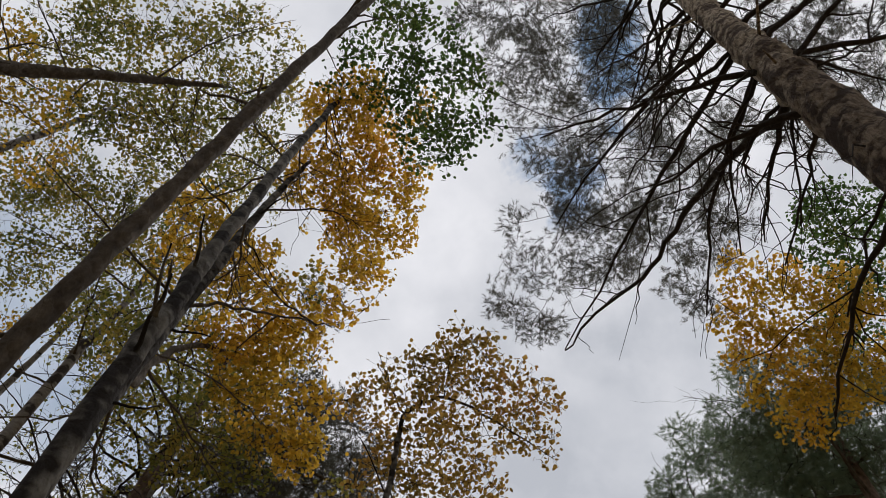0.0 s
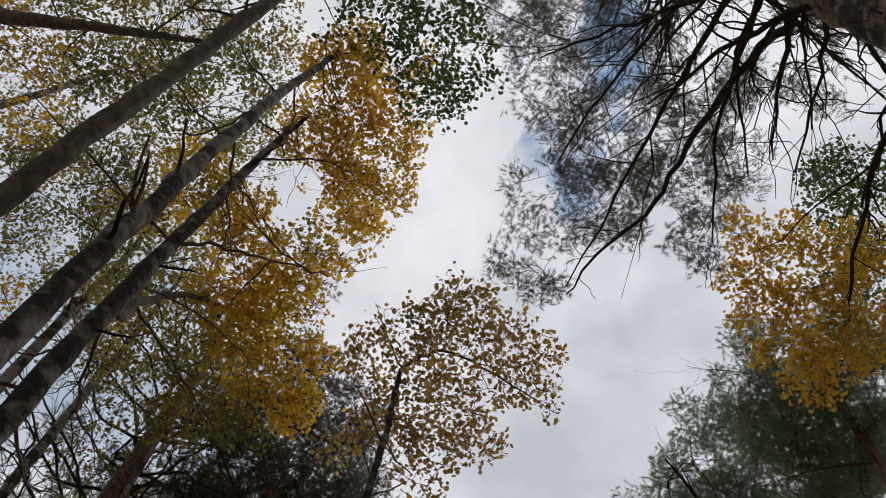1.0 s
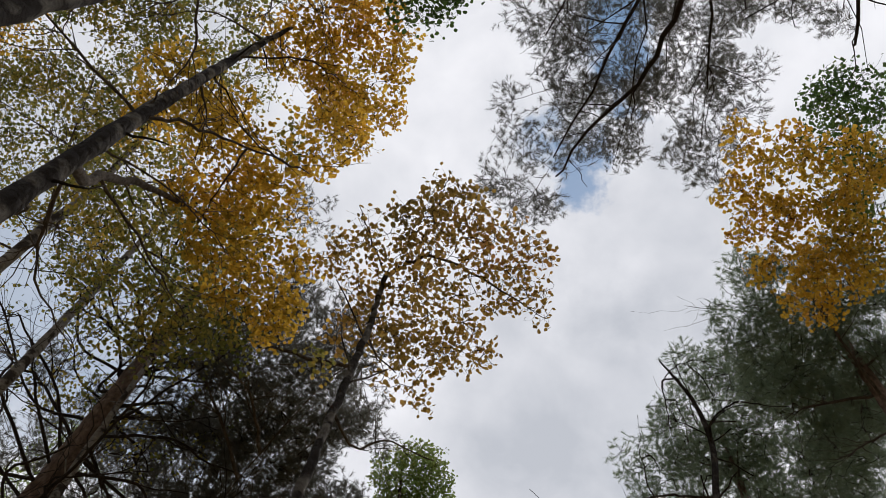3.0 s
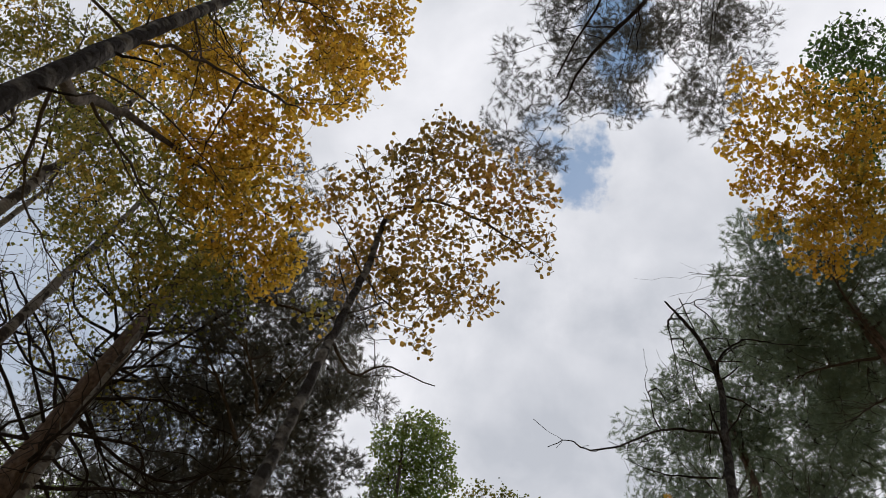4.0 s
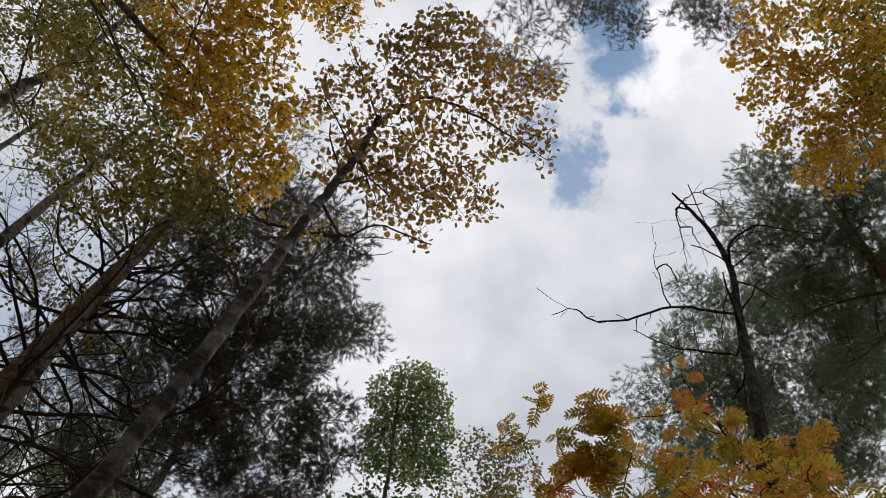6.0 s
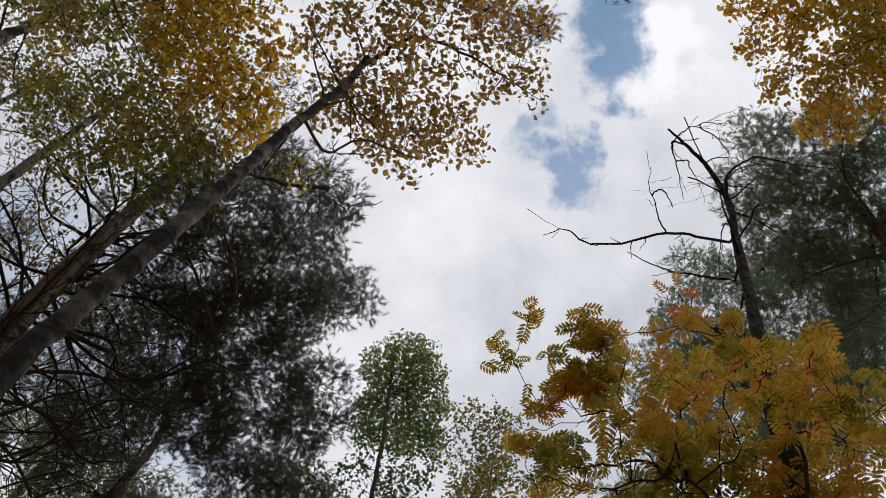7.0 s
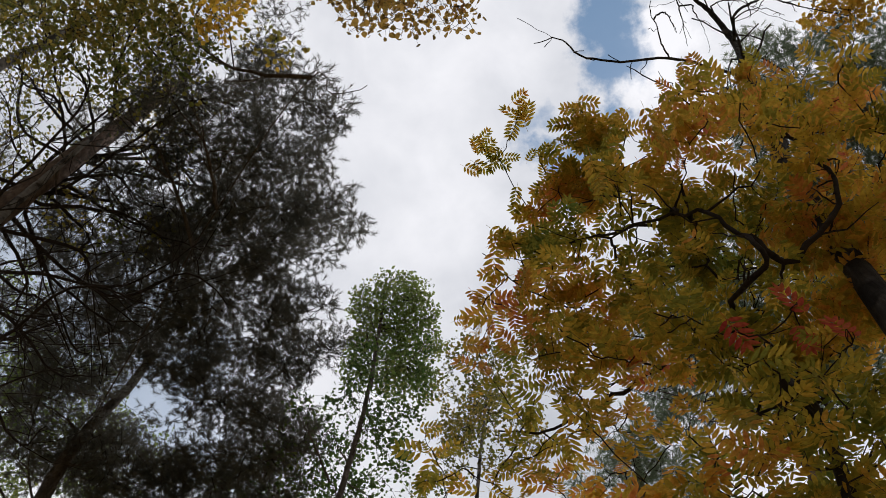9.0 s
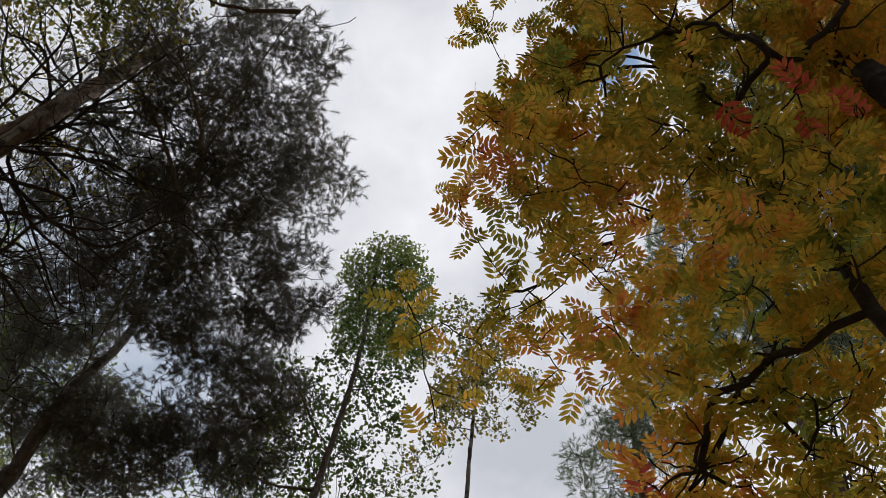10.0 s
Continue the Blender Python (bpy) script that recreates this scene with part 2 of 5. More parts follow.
class Tubes:
    """Round wood gathered into one mesh."""

    def __init__(self):
        self.v, self.f, self.s, self.n = [], [], [], 0

    def add(self, pts, radii, sides=6, knobs=0.0):
        pts, radii = np.asarray(pts, float), np.asarray(radii, float)
        along = np.gradient(pts, axis=0)
        along /= np.linalg.norm(along, axis=1)[:, None] + 1e-9
        ref = np.array([0.31, 0.9, 0.2]) if abs(along[0][1]) < 0.8 else np.array([0.9, 0.2, 0.3])
        u = np.cross(along, ref)
        u /= np.linalg.norm(u, axis=1)[:, None] + 1e-9
        v = np.cross(along, u)
        a = np.linspace(0, 2 * math.pi, sides, endpoint=False)
        r = radii[:, None] * (1 + knobs * rng.normal(size=(len(pts), sides)))
        ring = pts[:, None] + r[..., None] * (np.cos(a)[None, :, None] * u[:, None] + np.sin(a)[None, :, None] * v[:, None])
        self.v.append(ring.reshape(-1, 3))
        k, i = np.meshgrid(np.arange(len(pts) - 1), np.arange(sides), indexing="ij")
        j = (i + 1) % sides
        q = np.stack([k * sides + i, k * sides + j, (k + 1) * sides + j, (k + 1) * sides + i], -1).reshape(-1) + self.n
        self.f.append(q)
        self.s.append(np.full(len(q) // 4, 4))
        last = np.arange(sides) + (len(pts) - 1) * sides + self.n
        self.f.append(last)
        self.s.append(np.array([sides]))
        self.n += len(pts) * sides

    def bundle(self, lines, radii):
        """Many thin three-sided twigs at once; lines: twigs x places x 3."""
        e, n, _ = lines.shape
        d = lines[:, -1] - lines[:, 0]
        u = np.cross(d, rng.normal(size=(e, 3)))
        u /= np.linalg.norm(u, axis=1)[:, None] + 1e-9
        v = np.cross(d, u)
        v /= np.linalg.norm(v, axis=1)[:, None] + 1e-9
        a = np.arange(3) * 2 * math.pi / 3
        off = np.cos(a)[None, :, None] * u[:, None] + np.sin(a)[None, :, None] * v[:, None]
        ring = lines[:, :, None] + off[:, None] * np.asarray(radii)[None, :, None, None]
        self.v.append(ring.reshape(-1, 3))
        k, i = np.meshgrid(np.arange(n - 1), np.arange(3), indexing="ij")
        j = (i + 1) % 3
        q = np.stack([k * 3 + i, k * 3 + j, (k + 1) * 3 + j, (k + 1) * 3 + i], -1).reshape(-1)
        q = (q[None] + (np.arange(e) * n * 3)[:, None]).ravel() + self.n
        self.f.append(q)
        self.s.append(np.full(len(q) // 4, 4))
        self.n += e * n * 3

    def mesh(self, name, mat):
        return mesh_of(name, np.concatenate(self.v), np.concatenate(self.f), np.concatenate(self.s), mat)


def smooth_line(pts, n):
    """n places along a smooth curve through the points (Catmull-Rom)."""
    p = np.asarray(pts, float)
    p = np.vstack([2 * p[0] - p[1], p, 2 * p[-1] - p[-2]])
    t = np.linspace(0, len(p) - 3 - 1e-6, n)
    i = t.astype(int)
    t = (t - i)[:, None]
    a, b, c, d = p[i], p[i + 1], p[i + 2], p[i + 3]
    return 0.5 * (2 * b + (c - a) * t + (2 * a - 5 * b + 4 * c - d) * t ** 2 + (3 * b - a - 3 * c + d) * t ** 3)


def wander(start, end, n, sag=0.06, jitter=0.03):
    """A crooked way from start to end."""
    start, end = np.asarray(start, float), np.asarray(end, float)
    length = np.linalg.norm(end - start)
    t = np.linspace(0, 1, n)[:, None]
    line = start + (end - start) * t
    bend = np.cumsum(rng.normal(size=(n, 3)), 0)
    bend -= bend[0] + (bend[-1] - bend[0]) * t
    line += bend * jitter * length / math.sqrt(n)
    line[:, 2] += -sag * length * 4 * (t * (1 - t))[:, 0]
    return line


def turns(n, up=0.0):
    """n random turns; up pulls the third axis towards the sky."""
    z = rng.normal(size=(n, 3)) + np.array([0, 0, up])
    z /= np.linalg.norm(z, axis=1)[:, None]
    x = np.cross(z, rng.normal(size=(n, 3)))
    x /= np.linalg.norm(x, axis=1)[:, None]
    return np.stack([x, np.cross(z, x), z], -1)


def blade(wide, fold=0.12):
    """A leaf blade one unit long along x, folded at the midrib."""
    rim = [(0.06, 0.26), (0.3, 0.5), (0.62, 0.43), (0.87, 0.2)]
    v = [(0, 0, 0), (1, 0, -0.05)] + [(x, w * wide, fold * w) for x, w in rim] + [(x, -w * wide, fold * w) for x, w in rim]
    return np.array(v), [[0, 2, 3, 4, 5, 1], [0, 1, 9, 8, 7, 6]]


def compound(pairs=5):
    """A rowan leaf one unit long: a stalk with pairs of narrow leaflets and one at the tip."""
    v, f = [(0, 0.006, 0), (0, -0.006, 0), (0.8, -0.004, -0.06), (0.8, 0.004, -0.06)], [[0, 1, 2, 3]]
    spots = [(0.22 + 0.6 * k / (pairs - 1), side) for k in range(pairs) for side in (1, -1)] + [(0.78, 0)]
    for x, side in spots:
        a = side * radians(66 - 20 * x)
        long = 0.37 * (1 - 1.7 * (x - 0.5) ** 2)
        c, s = math.cos(a), math.sin(a)
        n = len(v)
        for px, py in ((0, 0), (0.28, 0.165), (0.66, 0.155), (1, 0), (0.66, -0.155), (0.28, -0.165)):
            lx, ly = px * long, py * long
            v.append((x + lx * c - ly * s, lx * s + ly * c, -0.08 * x - 0.12 * abs(ly) + 0.05 * px * long - 0.03 * px))
        f += [[n, n + 1, n + 2, n + 3], [n, n + 3, n + 4, n + 5]]
    return np.array(v), f


def tuft(needles, width, long=0.5):
    """A pine shoot one unit long, a bottle brush of slim needles that lean forwards."""
    v, f = [], []
    for k in range(needles):
        at = 0.03 + 0.6 * k / needles
        a = k * 2.4
        lean = 1.0 + 0.3 * math.sin(k * 3.7) - 0.45 * k / needles
        out = np.array([math.cos(lean), math.sin(lean) * math.cos(a), math.sin(lean) * math.sin(a)]) * long * (1 + 0.2 * math.sin(k * 5.1))
        side = np.array([0, -math.sin(a), math.cos(a)]) * width
        base = np.array([at, 0, 0])
        n = len(v)
        v += [base - side, base + side, base + out]
        f.append([n, n + 1, n + 2])
    return np.array(v), f


def small_blade(wide):
    """A plainer blade for small leaves far up."""
    v = [(0, 0, 0), (0.4, 0.5 * wide, 0.06), (1, 0, -0.04), (0.4, -0.5 * wide, 0.06)]
    return np.array(v), [[0, 3, 2], [0, 2, 1]]


ROUND, HEART, FEATHER, TUFT, TUFT_FAR = blade(0.95), small_blade(0.95), compound(), tuft(22, 0.018), tuft(20, 0.024)


def scatter(name, shape, places, frames, sizes, mat, parent, label=""):
    """All the leaves of one crown as one mesh."""
    tv, tf = shape
    v = np.einsum("nij,kj->nki", frames, tv) * np.asarray(sizes)[:, None, None] + places[:, None]
    flat = np.concatenate([np.array(q) for q in tf])
    count = np.array([len(q) for q in tf])
    f = (flat[None] + (np.arange(len(places)) * len(tv))[:, None]).ravel()
    me = mesh_of(name, v.reshape(-1, 3), f, np.tile(count, len(places)), mat, False)
    return part(name, me, parent, label, "stuff")


def nearest(a, b):
    """For each place of a, the number of the nearest place of b."""
    a, b = np.asarray(a, np.float32), np.asarray(b, np.float32)
    square = (b * b).sum(1)
    return np.concatenate([np.argmin(square[None] - 2 * a[k:k + 800] @ b.T, axis=1) for k in range(0, len(a), 800)])


class Tree:
    """A tree with a trunk, limbs, twigs and leaves; each clump of the crown hangs on a branch of its own."""

    def __init__(self, name, label, category, trunk, thick, thin, mat, wood=None, group="", from_height=0.35, sides=12, wobble=0.008, stubs=8, rings=70, rough=0.035):
        self.root = tagged(new(name), label, category, group)
        self.root.location = trunk[0]
        self.base = np.array(trunk[0], float)
        self.wood, self.wobble = wood or DARK_BARK, wobble
        n = rings
        line = smooth_line(trunk, n)
        line[2:-1] += rng.normal(size=(n - 3, 3)) * (wobble * 0.4, wobble * 0.4, 0)
        r = thin + (thick - thin) * (1 - np.linspace(0, 1, n)) ** 0.8
        r[0:3] *= (1.45, 1.2, 1.06)
        line[0][2] -= 0.1
        soft = np.convolve(rng.normal(size=n + 4), np.ones(5) / 5, "valid")
        line[2:-1] += np.stack([soft, soft[::-1], 0 * soft], 1)[2:-1] * wobble
        r *= 1 + rough * rng.normal(size=n) + np.where(rng.random(n) < 0.08, rng.uniform(0.05, 0.16, n), 0)
        t = Tubes()
        t.add(line - self.base, r, sides, rough)
        for _ in range(stubs):
            i = rng.integers(n // 4, n - 4)
            a = rng.uniform(0, 6.28)
            out = np.array([math.cos(a), math.sin(a), rng.uniform(-0.2, 0.7)])
            end = line[i] + out * (r[i] + rng.uniform(0.06, 0.4))
            t.add(wander(line[i], end, 5, 0.02, 0.08) - self.base, np.linspace(min(0.012, r[i] * 0.3), 0.004, 5), 5)
        part("trunk", t.mesh("trunk", mat), self.root)
        keep = line[:, 2] > trunk[-1][2] * from_height
        self.nodes, self.radii = line[keep], r[keep]

    def limb(self, pts, r0, r1=0.006, name="branch", mat=None, spurs=0, spur=0.3, sides=7):
        """A main limb along the points, with small bare spurs."""
        first = np.asarray(pts[0], float)
        near = self.nodes[np.argmin(np.linalg.norm(self.nodes - first, axis=1))]
        if np.linalg.norm(near - first) > 0.2:
            pts = [near, near * 0.45 + first * 0.55 + rng.normal(size=3) * 0.06 + np.array([0, 0, 0.05]), *pts]
        n = max(8, 4 * len(pts))
        line = smooth_line(pts, n)
        line[0] = near
        line[1:-1] += rng.normal(size=(n - 2, 3)) * self.wobble
        r = np.linspace(r0, r1, n)
        t = Tubes()
        t.add(line - self.base, r, sides, 0.06)
        branch = part(name, t.mesh(name, mat or self.wood), self.root)
        t = Tubes()
        for _ in range(spurs):
            i = rng.integers(n // 4, n - 1)
            ahead = line[min(i + 1, n - 1)] - line[i - 1]
            ahead /= np.linalg.norm(ahead)
            end = line[i] + (ahead * 0.7 + rng.normal(size=3) * 0.6) * spur * rng.uniform(0.35, 1.2)
            w = wander(line[i], end, 6, 0.05, 0.1)
            t.add(w - self.base, np.linspace(min(r[i] * 0.5, 0.008), 0.0018, 6), 4)
        if spurs:
            part("brush", t.mesh("brush", mat or self.wood), branch, kind="stuff")
        self.nodes, self.radii = np.vstack([self.nodes, line]), np.concatenate([self.radii, r])

    def branch_to(self, ball, rise, twig):
        """A crooked branch from the nearest wood into the middle of one clump."""
        c = np.array(ball[:3])
        gap = self.nodes - c
        cost = np.linalg.norm(gap, axis=1) + np.maximum(0, gap[:, 2] + rise * np.hypot(gap[:, 0], gap[:, 1])) * 0.8
        i = int(np.argmin(cost))
        far = np.linalg.norm(gap[i])
        n = max(6, int(far * 8))
        line = wander(self.nodes[i], c, n, rng.uniform(-0.02, 0.1), 0.09)
        r = np.linspace(min(self.radii[i] * 0.75, 0.005 + 0.008 * far), twig * 1.3, n)
        t = Tubes()
        t.add(line - self.base, r, 5, 0.05)
        part("branch", t.mesh("branch", self.wood), self.root)
        self.nodes, self.radii = np.vstack([self.nodes, line[1:]]), np.concatenate([self.radii, r[1:]])

    def canopy(self, balls, shape, mat, size, gap, swell=1.35, tall=1.1, keep=1.0, hold=6, twig=0.0022, habit="hang", rise=0.25,
               foliage="foliage", label="", singles=0, single_mat=None, up=0.5, stalks=False, airy=0.3, wave=0.5):
        """A branch into each clump, twigs from the branches, smaller twigs from those, and on them leaves, gap apart, that fill the clumps evenly.
        habit: hang (loose blades), shoot (needle shoots along the twigs), fan (feathered leaves spread flat)."""
        for ball in sorted(balls, key=lambda b: np.min(np.linalg.norm(self.nodes - np.array(b[:3]), axis=1))):
            self.branch_to(ball, rise, twig)
        cells = []
        for x, y, z, r in balls:
            half = max(r * swell, gap * 0.75) * np.array([1, 1, tall])
            lo, hi = np.floor((np.array((x, y, z)) - half * 1.15) / gap), np.ceil((np.array((x, y, z)) + half * 1.15) / gap)
            grid = np.stack(np.meshgrid(*[np.arange(a, b + 1) for a, b in zip(lo, hi)], indexing="ij"), -1).reshape(-1, 3)
            d = np.linalg.norm((grid * gap - (x, y, z)) / half, axis=1)
            cells.append(grid[d + rng.normal(size=len(d)) * 0.16 < 1.0])
        p = np.unique(np.concatenate(cells), axis=0)
        p = p[rng.random(len(p)) < keep]
        p = (p + rng.uniform(-0.5, 0.5, p.shape)) * gap
        # uneven growth: sprays with holes between them
        shift = Vector(rng.uniform(-50, 50, 3))
        thick = np.array([noise.noise(Vector(q) / wave + shift) + 0.5 * noise.noise(Vector(q) * 2.3 / wave - shift) for q in p])
        p = p[thick + rng.normal(size=len(p)) * 0.05 > np.quantile(thick, airy)]
        m = len(p)
        wood = Tubes()

        def sprout(ends, roots, places, bow):
            u = np.linspace(0, 1, places)[None, :, None]
            long = np.linalg.norm(ends - roots, axis=1)[:, None, None]
            w = roots[:, None] + (ends - roots)[:, None] * u + rng.normal(size=(len(ends), 1, 3)) * long * bow * 4 * u * (1 - u)
            w[:, 1:] += rng.normal(size=(len(ends), places - 1, 3)) * long * 0.03
            return w

        first = p[rng.integers(0, m, max(4, m // (hold * 6)))]
        lines = sprout(first, self.nodes[nearest(first, self.nodes)], 6, 0.1)
        wood.bundle(lines - self.base, np.linspace(twig * 1.7, twig * 0.8, 6))
        pool = np.vstack([lines[:, 1:].reshape(-1, 3), self.nodes])
        second = p[rng.integers(0, m, max(8, m // hold))]
        lines = sprout(second, pool[nearest(second, pool)], 4, 0.1)
        wood.bundle(lines - self.base, np.linspace(twig, twig * 0.5, 4))
        pool, course = lines[:, 1:].reshape(-1, 3), np.repeat(lines[:, -1] - lines[:, 0], 3, axis=0)
        # leaves may also sit on the branches themselves
        pool, course = np.vstack([pool, self.nodes]), np.vstack([course, np.gradient(self.nodes, axis=0)])
        at = nearest(p, pool)
        near = np.linalg.norm(pool[at] - p, axis=1) < max(2.4 * gap, 0.9 * size)
        p, at = p[near], at[near]
        m = len(p)
        if stalks:
            wood.bundle(np.stack([pool[at], p], 1) - self.base, np.array([twig * 0.45, twig * 0.35]))
        else:
            p = pool[at] + (p - pool[at]) * 0.6
        part("brush", wood.mesh("brush", TWIG), self.root, kind="stuff")
        out = p - pool[at]
        out /= np.linalg.norm(out, axis=1)[:, None] + 1e-9
        way = course[at] / (np.linalg.norm(course[at], axis=1)[:, None] + 1e-9)
        if habit == "hang":
            frames = turns(m, up)
        else:
            if habit == "shoot":
                x = way * 0.7 + out * 0.7 + rng.normal(size=(m, 3)) * 0.45 + np.array([0, 0, 0.35])
                z = rng.normal(size=(m, 3))
            else:
                a = rng.uniform(0, 2 * math.pi, m)
                x = (way + out) * (0.5, 0.5, 0.15) + np.stack([np.cos(a), np.sin(a), rng.normal(size=m) * 0.3 - 0.15], 1) * 0.8
                z = np.array([0, 0, 1.0]) + rng.normal(size=(m, 3)) * 0.34
            x /= np.linalg.norm(x, axis=1)[:, None]
            y = np.cross(z, x)
            y /= np.linalg.norm(y, axis=1)[:, None]
            frames = np.stack([x, y, np.cross(x, y)], -1)
        sizes = size * rng.uniform(0.7, 1.2, m)
        local = p - self.base
        if habit == "fan":
            local = local - x * sizes[:, None] * 0.45
        pick = rng.permutation(m)
        own, rest = pick[:singles], pick[singles:]
        if len(own):
            tv, tf = shape
            me = mesh_of("leaf", tv, np.concatenate([np.array(q) for q in tf]), np.array([len(q) for q in tf]), single_mat, False)
            for i in own:
                ob = part("leaf", me, self.root)
                ob.matrix_basis = Matrix.Translation(local[i]) @ Matrix(frames[i].tolist()).to_4x4() @ Matrix.Scale(sizes[i], 4)
        if len(rest):
            scatter(foliage, shape, local[rest], frames[rest], sizes[rest], mat, self.root, label)


def side_limbs(tree, low, high, count, reach, thick, ways=(0, 360), spurs=12, spur=0.4):
    """Thin dark limbs all the way up a trunk, most of them bare."""
    trunk = tree.nodes.copy()
    for k in range(count):
        z = low + (high - low) * (k + rng.random()) / count
        start = trunk[np.argmin(np.abs(trunk[:, 2] - z))]
        a = radians(rng.uniform(*ways))
        end = start + np.array([math.cos(a), math.sin(a), rng.uniform(0.05, 0.7)]) * reach * rng.uniform(0.5, 1.1)
        mid = (start + end) / 2 + rng.normal(size=3) * reach * 0.07
        tree.limb([start, mid, end], thick * rng.uniform(0.7, 1.2), 0.003, spurs=spurs, spur=spur, mat=DARK_BARK)


# ---- ground ----
def ground():
    n = 120
    a = np.sinh(np.linspace(-5.2, 5.2, n)) / math.sinh(5.2) * 900
    gx, gy = np.meshgrid(a, a, indexing="ij")
    near = np.exp(-(gx ** 2 + gy ** 2) / 40 ** 2)
    gz = near * 0.05 * (np.sin(gx * 1.3 + 0.4) * np.cos(gy * 1.1) + 0.5 * np.sin(gx * 3.1 + gy * 2.3)) - 0.02
    i, j = np.meshgrid(np.arange(n - 1), np.arange(n - 1), indexing="ij")
    f = np.stack([i * n + j, (i + 1) * n + j, (i + 1) * n + j + 1, i * n + j + 1], -1).reshape(-1)
    mat, nodes, links, shader = material("forest_floor", 0.95, 0.1)
    tc = nodes.new("ShaderNodeTexCoord")
    a1 = nodes.new("ShaderNodeTexNoise")
    a1.inputs["Scale"].default_value, a1.inputs["Detail"].default_value = 14, 8
    links.new(tc.outputs["Object"], a1.inputs["Vector"])
    r = ramp(nodes, [(0.3, (0.07, 0.055, 0.035)), (0.46, (0.19, 0.14, 0.07)), (0.6, (0.34, 0.23, 0.09)), (0.75, (0.14, 0.14, 0.06))])
    links.new(a1.outputs["Fac"], r.inputs["Fac"])
    links.new(r.outputs["Color"], shader.inputs["Base Color"])
    bump = nodes.new("ShaderNodeBump")
    bump.inputs["Strength"].default_value, bump.inputs["Distance"].default_value = 0.8, 0.05
    links.new(a1.outputs["Fac"], bump.inputs["Height"])
    links.new(bump.outputs[0], shader.inputs["Normal"])
    me = mesh_of("ground", np.stack([gx, gy, gz], -1).reshape(-1, 3), f, np.full(len(f) // 4, 4), mat)
    tagged(new("ground", me), "leaf-strewn brown forest floor under the trees", "ground", kind="structure")


ground()


def unseen_woods_ring():
    """Unseen trees all round, well off the path, added to block low sky light."""
    t = Tubes()
    count = 150
    spots = [(math.cos(a) * d, math.sin(a) * d + 4) for a, d in zip(np.linspace(0, 2 * math.pi, count, endpoint=False) + rng.normal(size=count) * 0.03, rng.uniform(19, 34, count))]
    where = []
    for x, y in spots:
        h = rng.uniform(11, 16)
        t.add([(x, y, -0.1), (x, y, h * 0.5), (x, y, h)], [0.16, 0.11, 0.03], 6)
        m = 300
        u = rng.random(m) ** 0.7
        p = rng.normal(size=(m, 3)) * np.stack([(1.5 - 0.9 * u), (1.5 - 0.9 * u), 0 * u + 0.3], 1)
        where.append(p + np.stack([0 * u + x, 0 * u + y, 1.5 + u * (h - 1.5)], 1))
    where = np.concatenate(where)
    woods = tagged(new("unseen_woods_ring"), "unseen ring of green and yellow trees, added to block low sky light", "woods", kind="stuff")
    part("trunks", t.mesh("trunks", DARK_BARK), woods, kind="stuff")
    scatter("foliage", HEART, where, turns(len(where), 0.4), rng.uniform(0.5, 0.95, len(where)), LEAF_OLIVE, woods)


unseen_woods_ring()

# ---- where the crowns hang: x, y, z and reach of each clump ----
PINE_A_BARE = [
    (0.24, 2.83, 6.54), (0.45, 1.58, 6.97), (0.24, 2.22, 7.23), (0.63, 1.64, 6.42), (0.93, 1.69, 7.52), (0.86, 1.13, 5.79),
    (1.17, 1.93, 5.92), (1.15, 1.46, 5.68), (1.24, 1.5, 5.24), (1.2, 1.59, 4.54), (1.03, 1.75, 4.13), (1.98, 0.89, 6.44),
    (1.75, 1.16, 6.19), (0.61, 1.3, 7.87), (1.19, 1.7, 5.26), (1.01, 2.32, 5.96),
]
ASPEN_GREEN_TRUNK = [
    (-2.2, 1.8, 0), (-1.79, 1.36, 3), (-1.5, 1.08, 5), (-1.2, 0.82, 7), (-0.98, 0.62, 9), (-0.9, 0.56, 10),
]
ASPEN_GREEN_CROWN = [
    (-1.16, 1.15, 10.26, 0.28), (-0.95, 1.48, 10.14, 0.28), (-1.24, 1.72, 10.01, 0.24), (-0.75, 1.94, 9.97, 0.28),
    (-0.4, 1.86, 10.03, 0.19), (-0.85, 2.27, 9.82, 0.27), (-0.57, 2.32, 9.83, 0.2), (-0.31, 2.16, 9.92, 0.16), (-1.51, 1.41, 10.11, 0.2),
    (-1.72, 1.63, 10, 0.17), (-1.09, 1.99, 9.91, 0.23), (-0.93, 1.07, 10.32, 0.23), (-0.24, 1.88, 10.05, 0.12),
]
ASPEN_GOLD_TRUNK = [
    (-2.67, 2.79, 0), (-2.47, 2.54, 3), (-2.38, 2.46, 5), (-2.32, 2.44, 7), (-2.29, 2.48, 9), (-2.2, 2.5, 10.2),
]
ASPEN_TALL_TRUNK = [
    (-1.34, 1.54, 0), (-1.4, 1.46, 3), (-1.49, 1.5, 5), (-1.61, 1.61, 7), (-1.76, 1.79, 9), (-1.85, 1.92, 10.3), (-1.75, 2.1, 11),
]
ASPEN_GOLD_CROWN = [
    (-2.17, 2.04, 10.65, 0.22), (-1.94, 2.43, 10.51, 0.32), (-1.72, 2.87, 10.35, 0.36), (-1.35, 2.85, 10.4, 0.28),
    (-0.98, 2.91, 10.41, 0.19), (-1.62, 3.25, 10.2, 0.28), (-2.07, 3.1, 10.22, 0.28), (-1.38, 3.42, 10.16, 0.16),
    (-2.24, 3.4, 10.07, 0.25), (-1.45, 3.09, 8.43, 0.2), (-1.65, 3.21, 8.36, 0.2), (-1.37, 3.29, 8.25, 0.12), (-1.43, 3.13, 10.27, 0.22),
    (-2.21, 2.83, 10.31, 0.25),
]
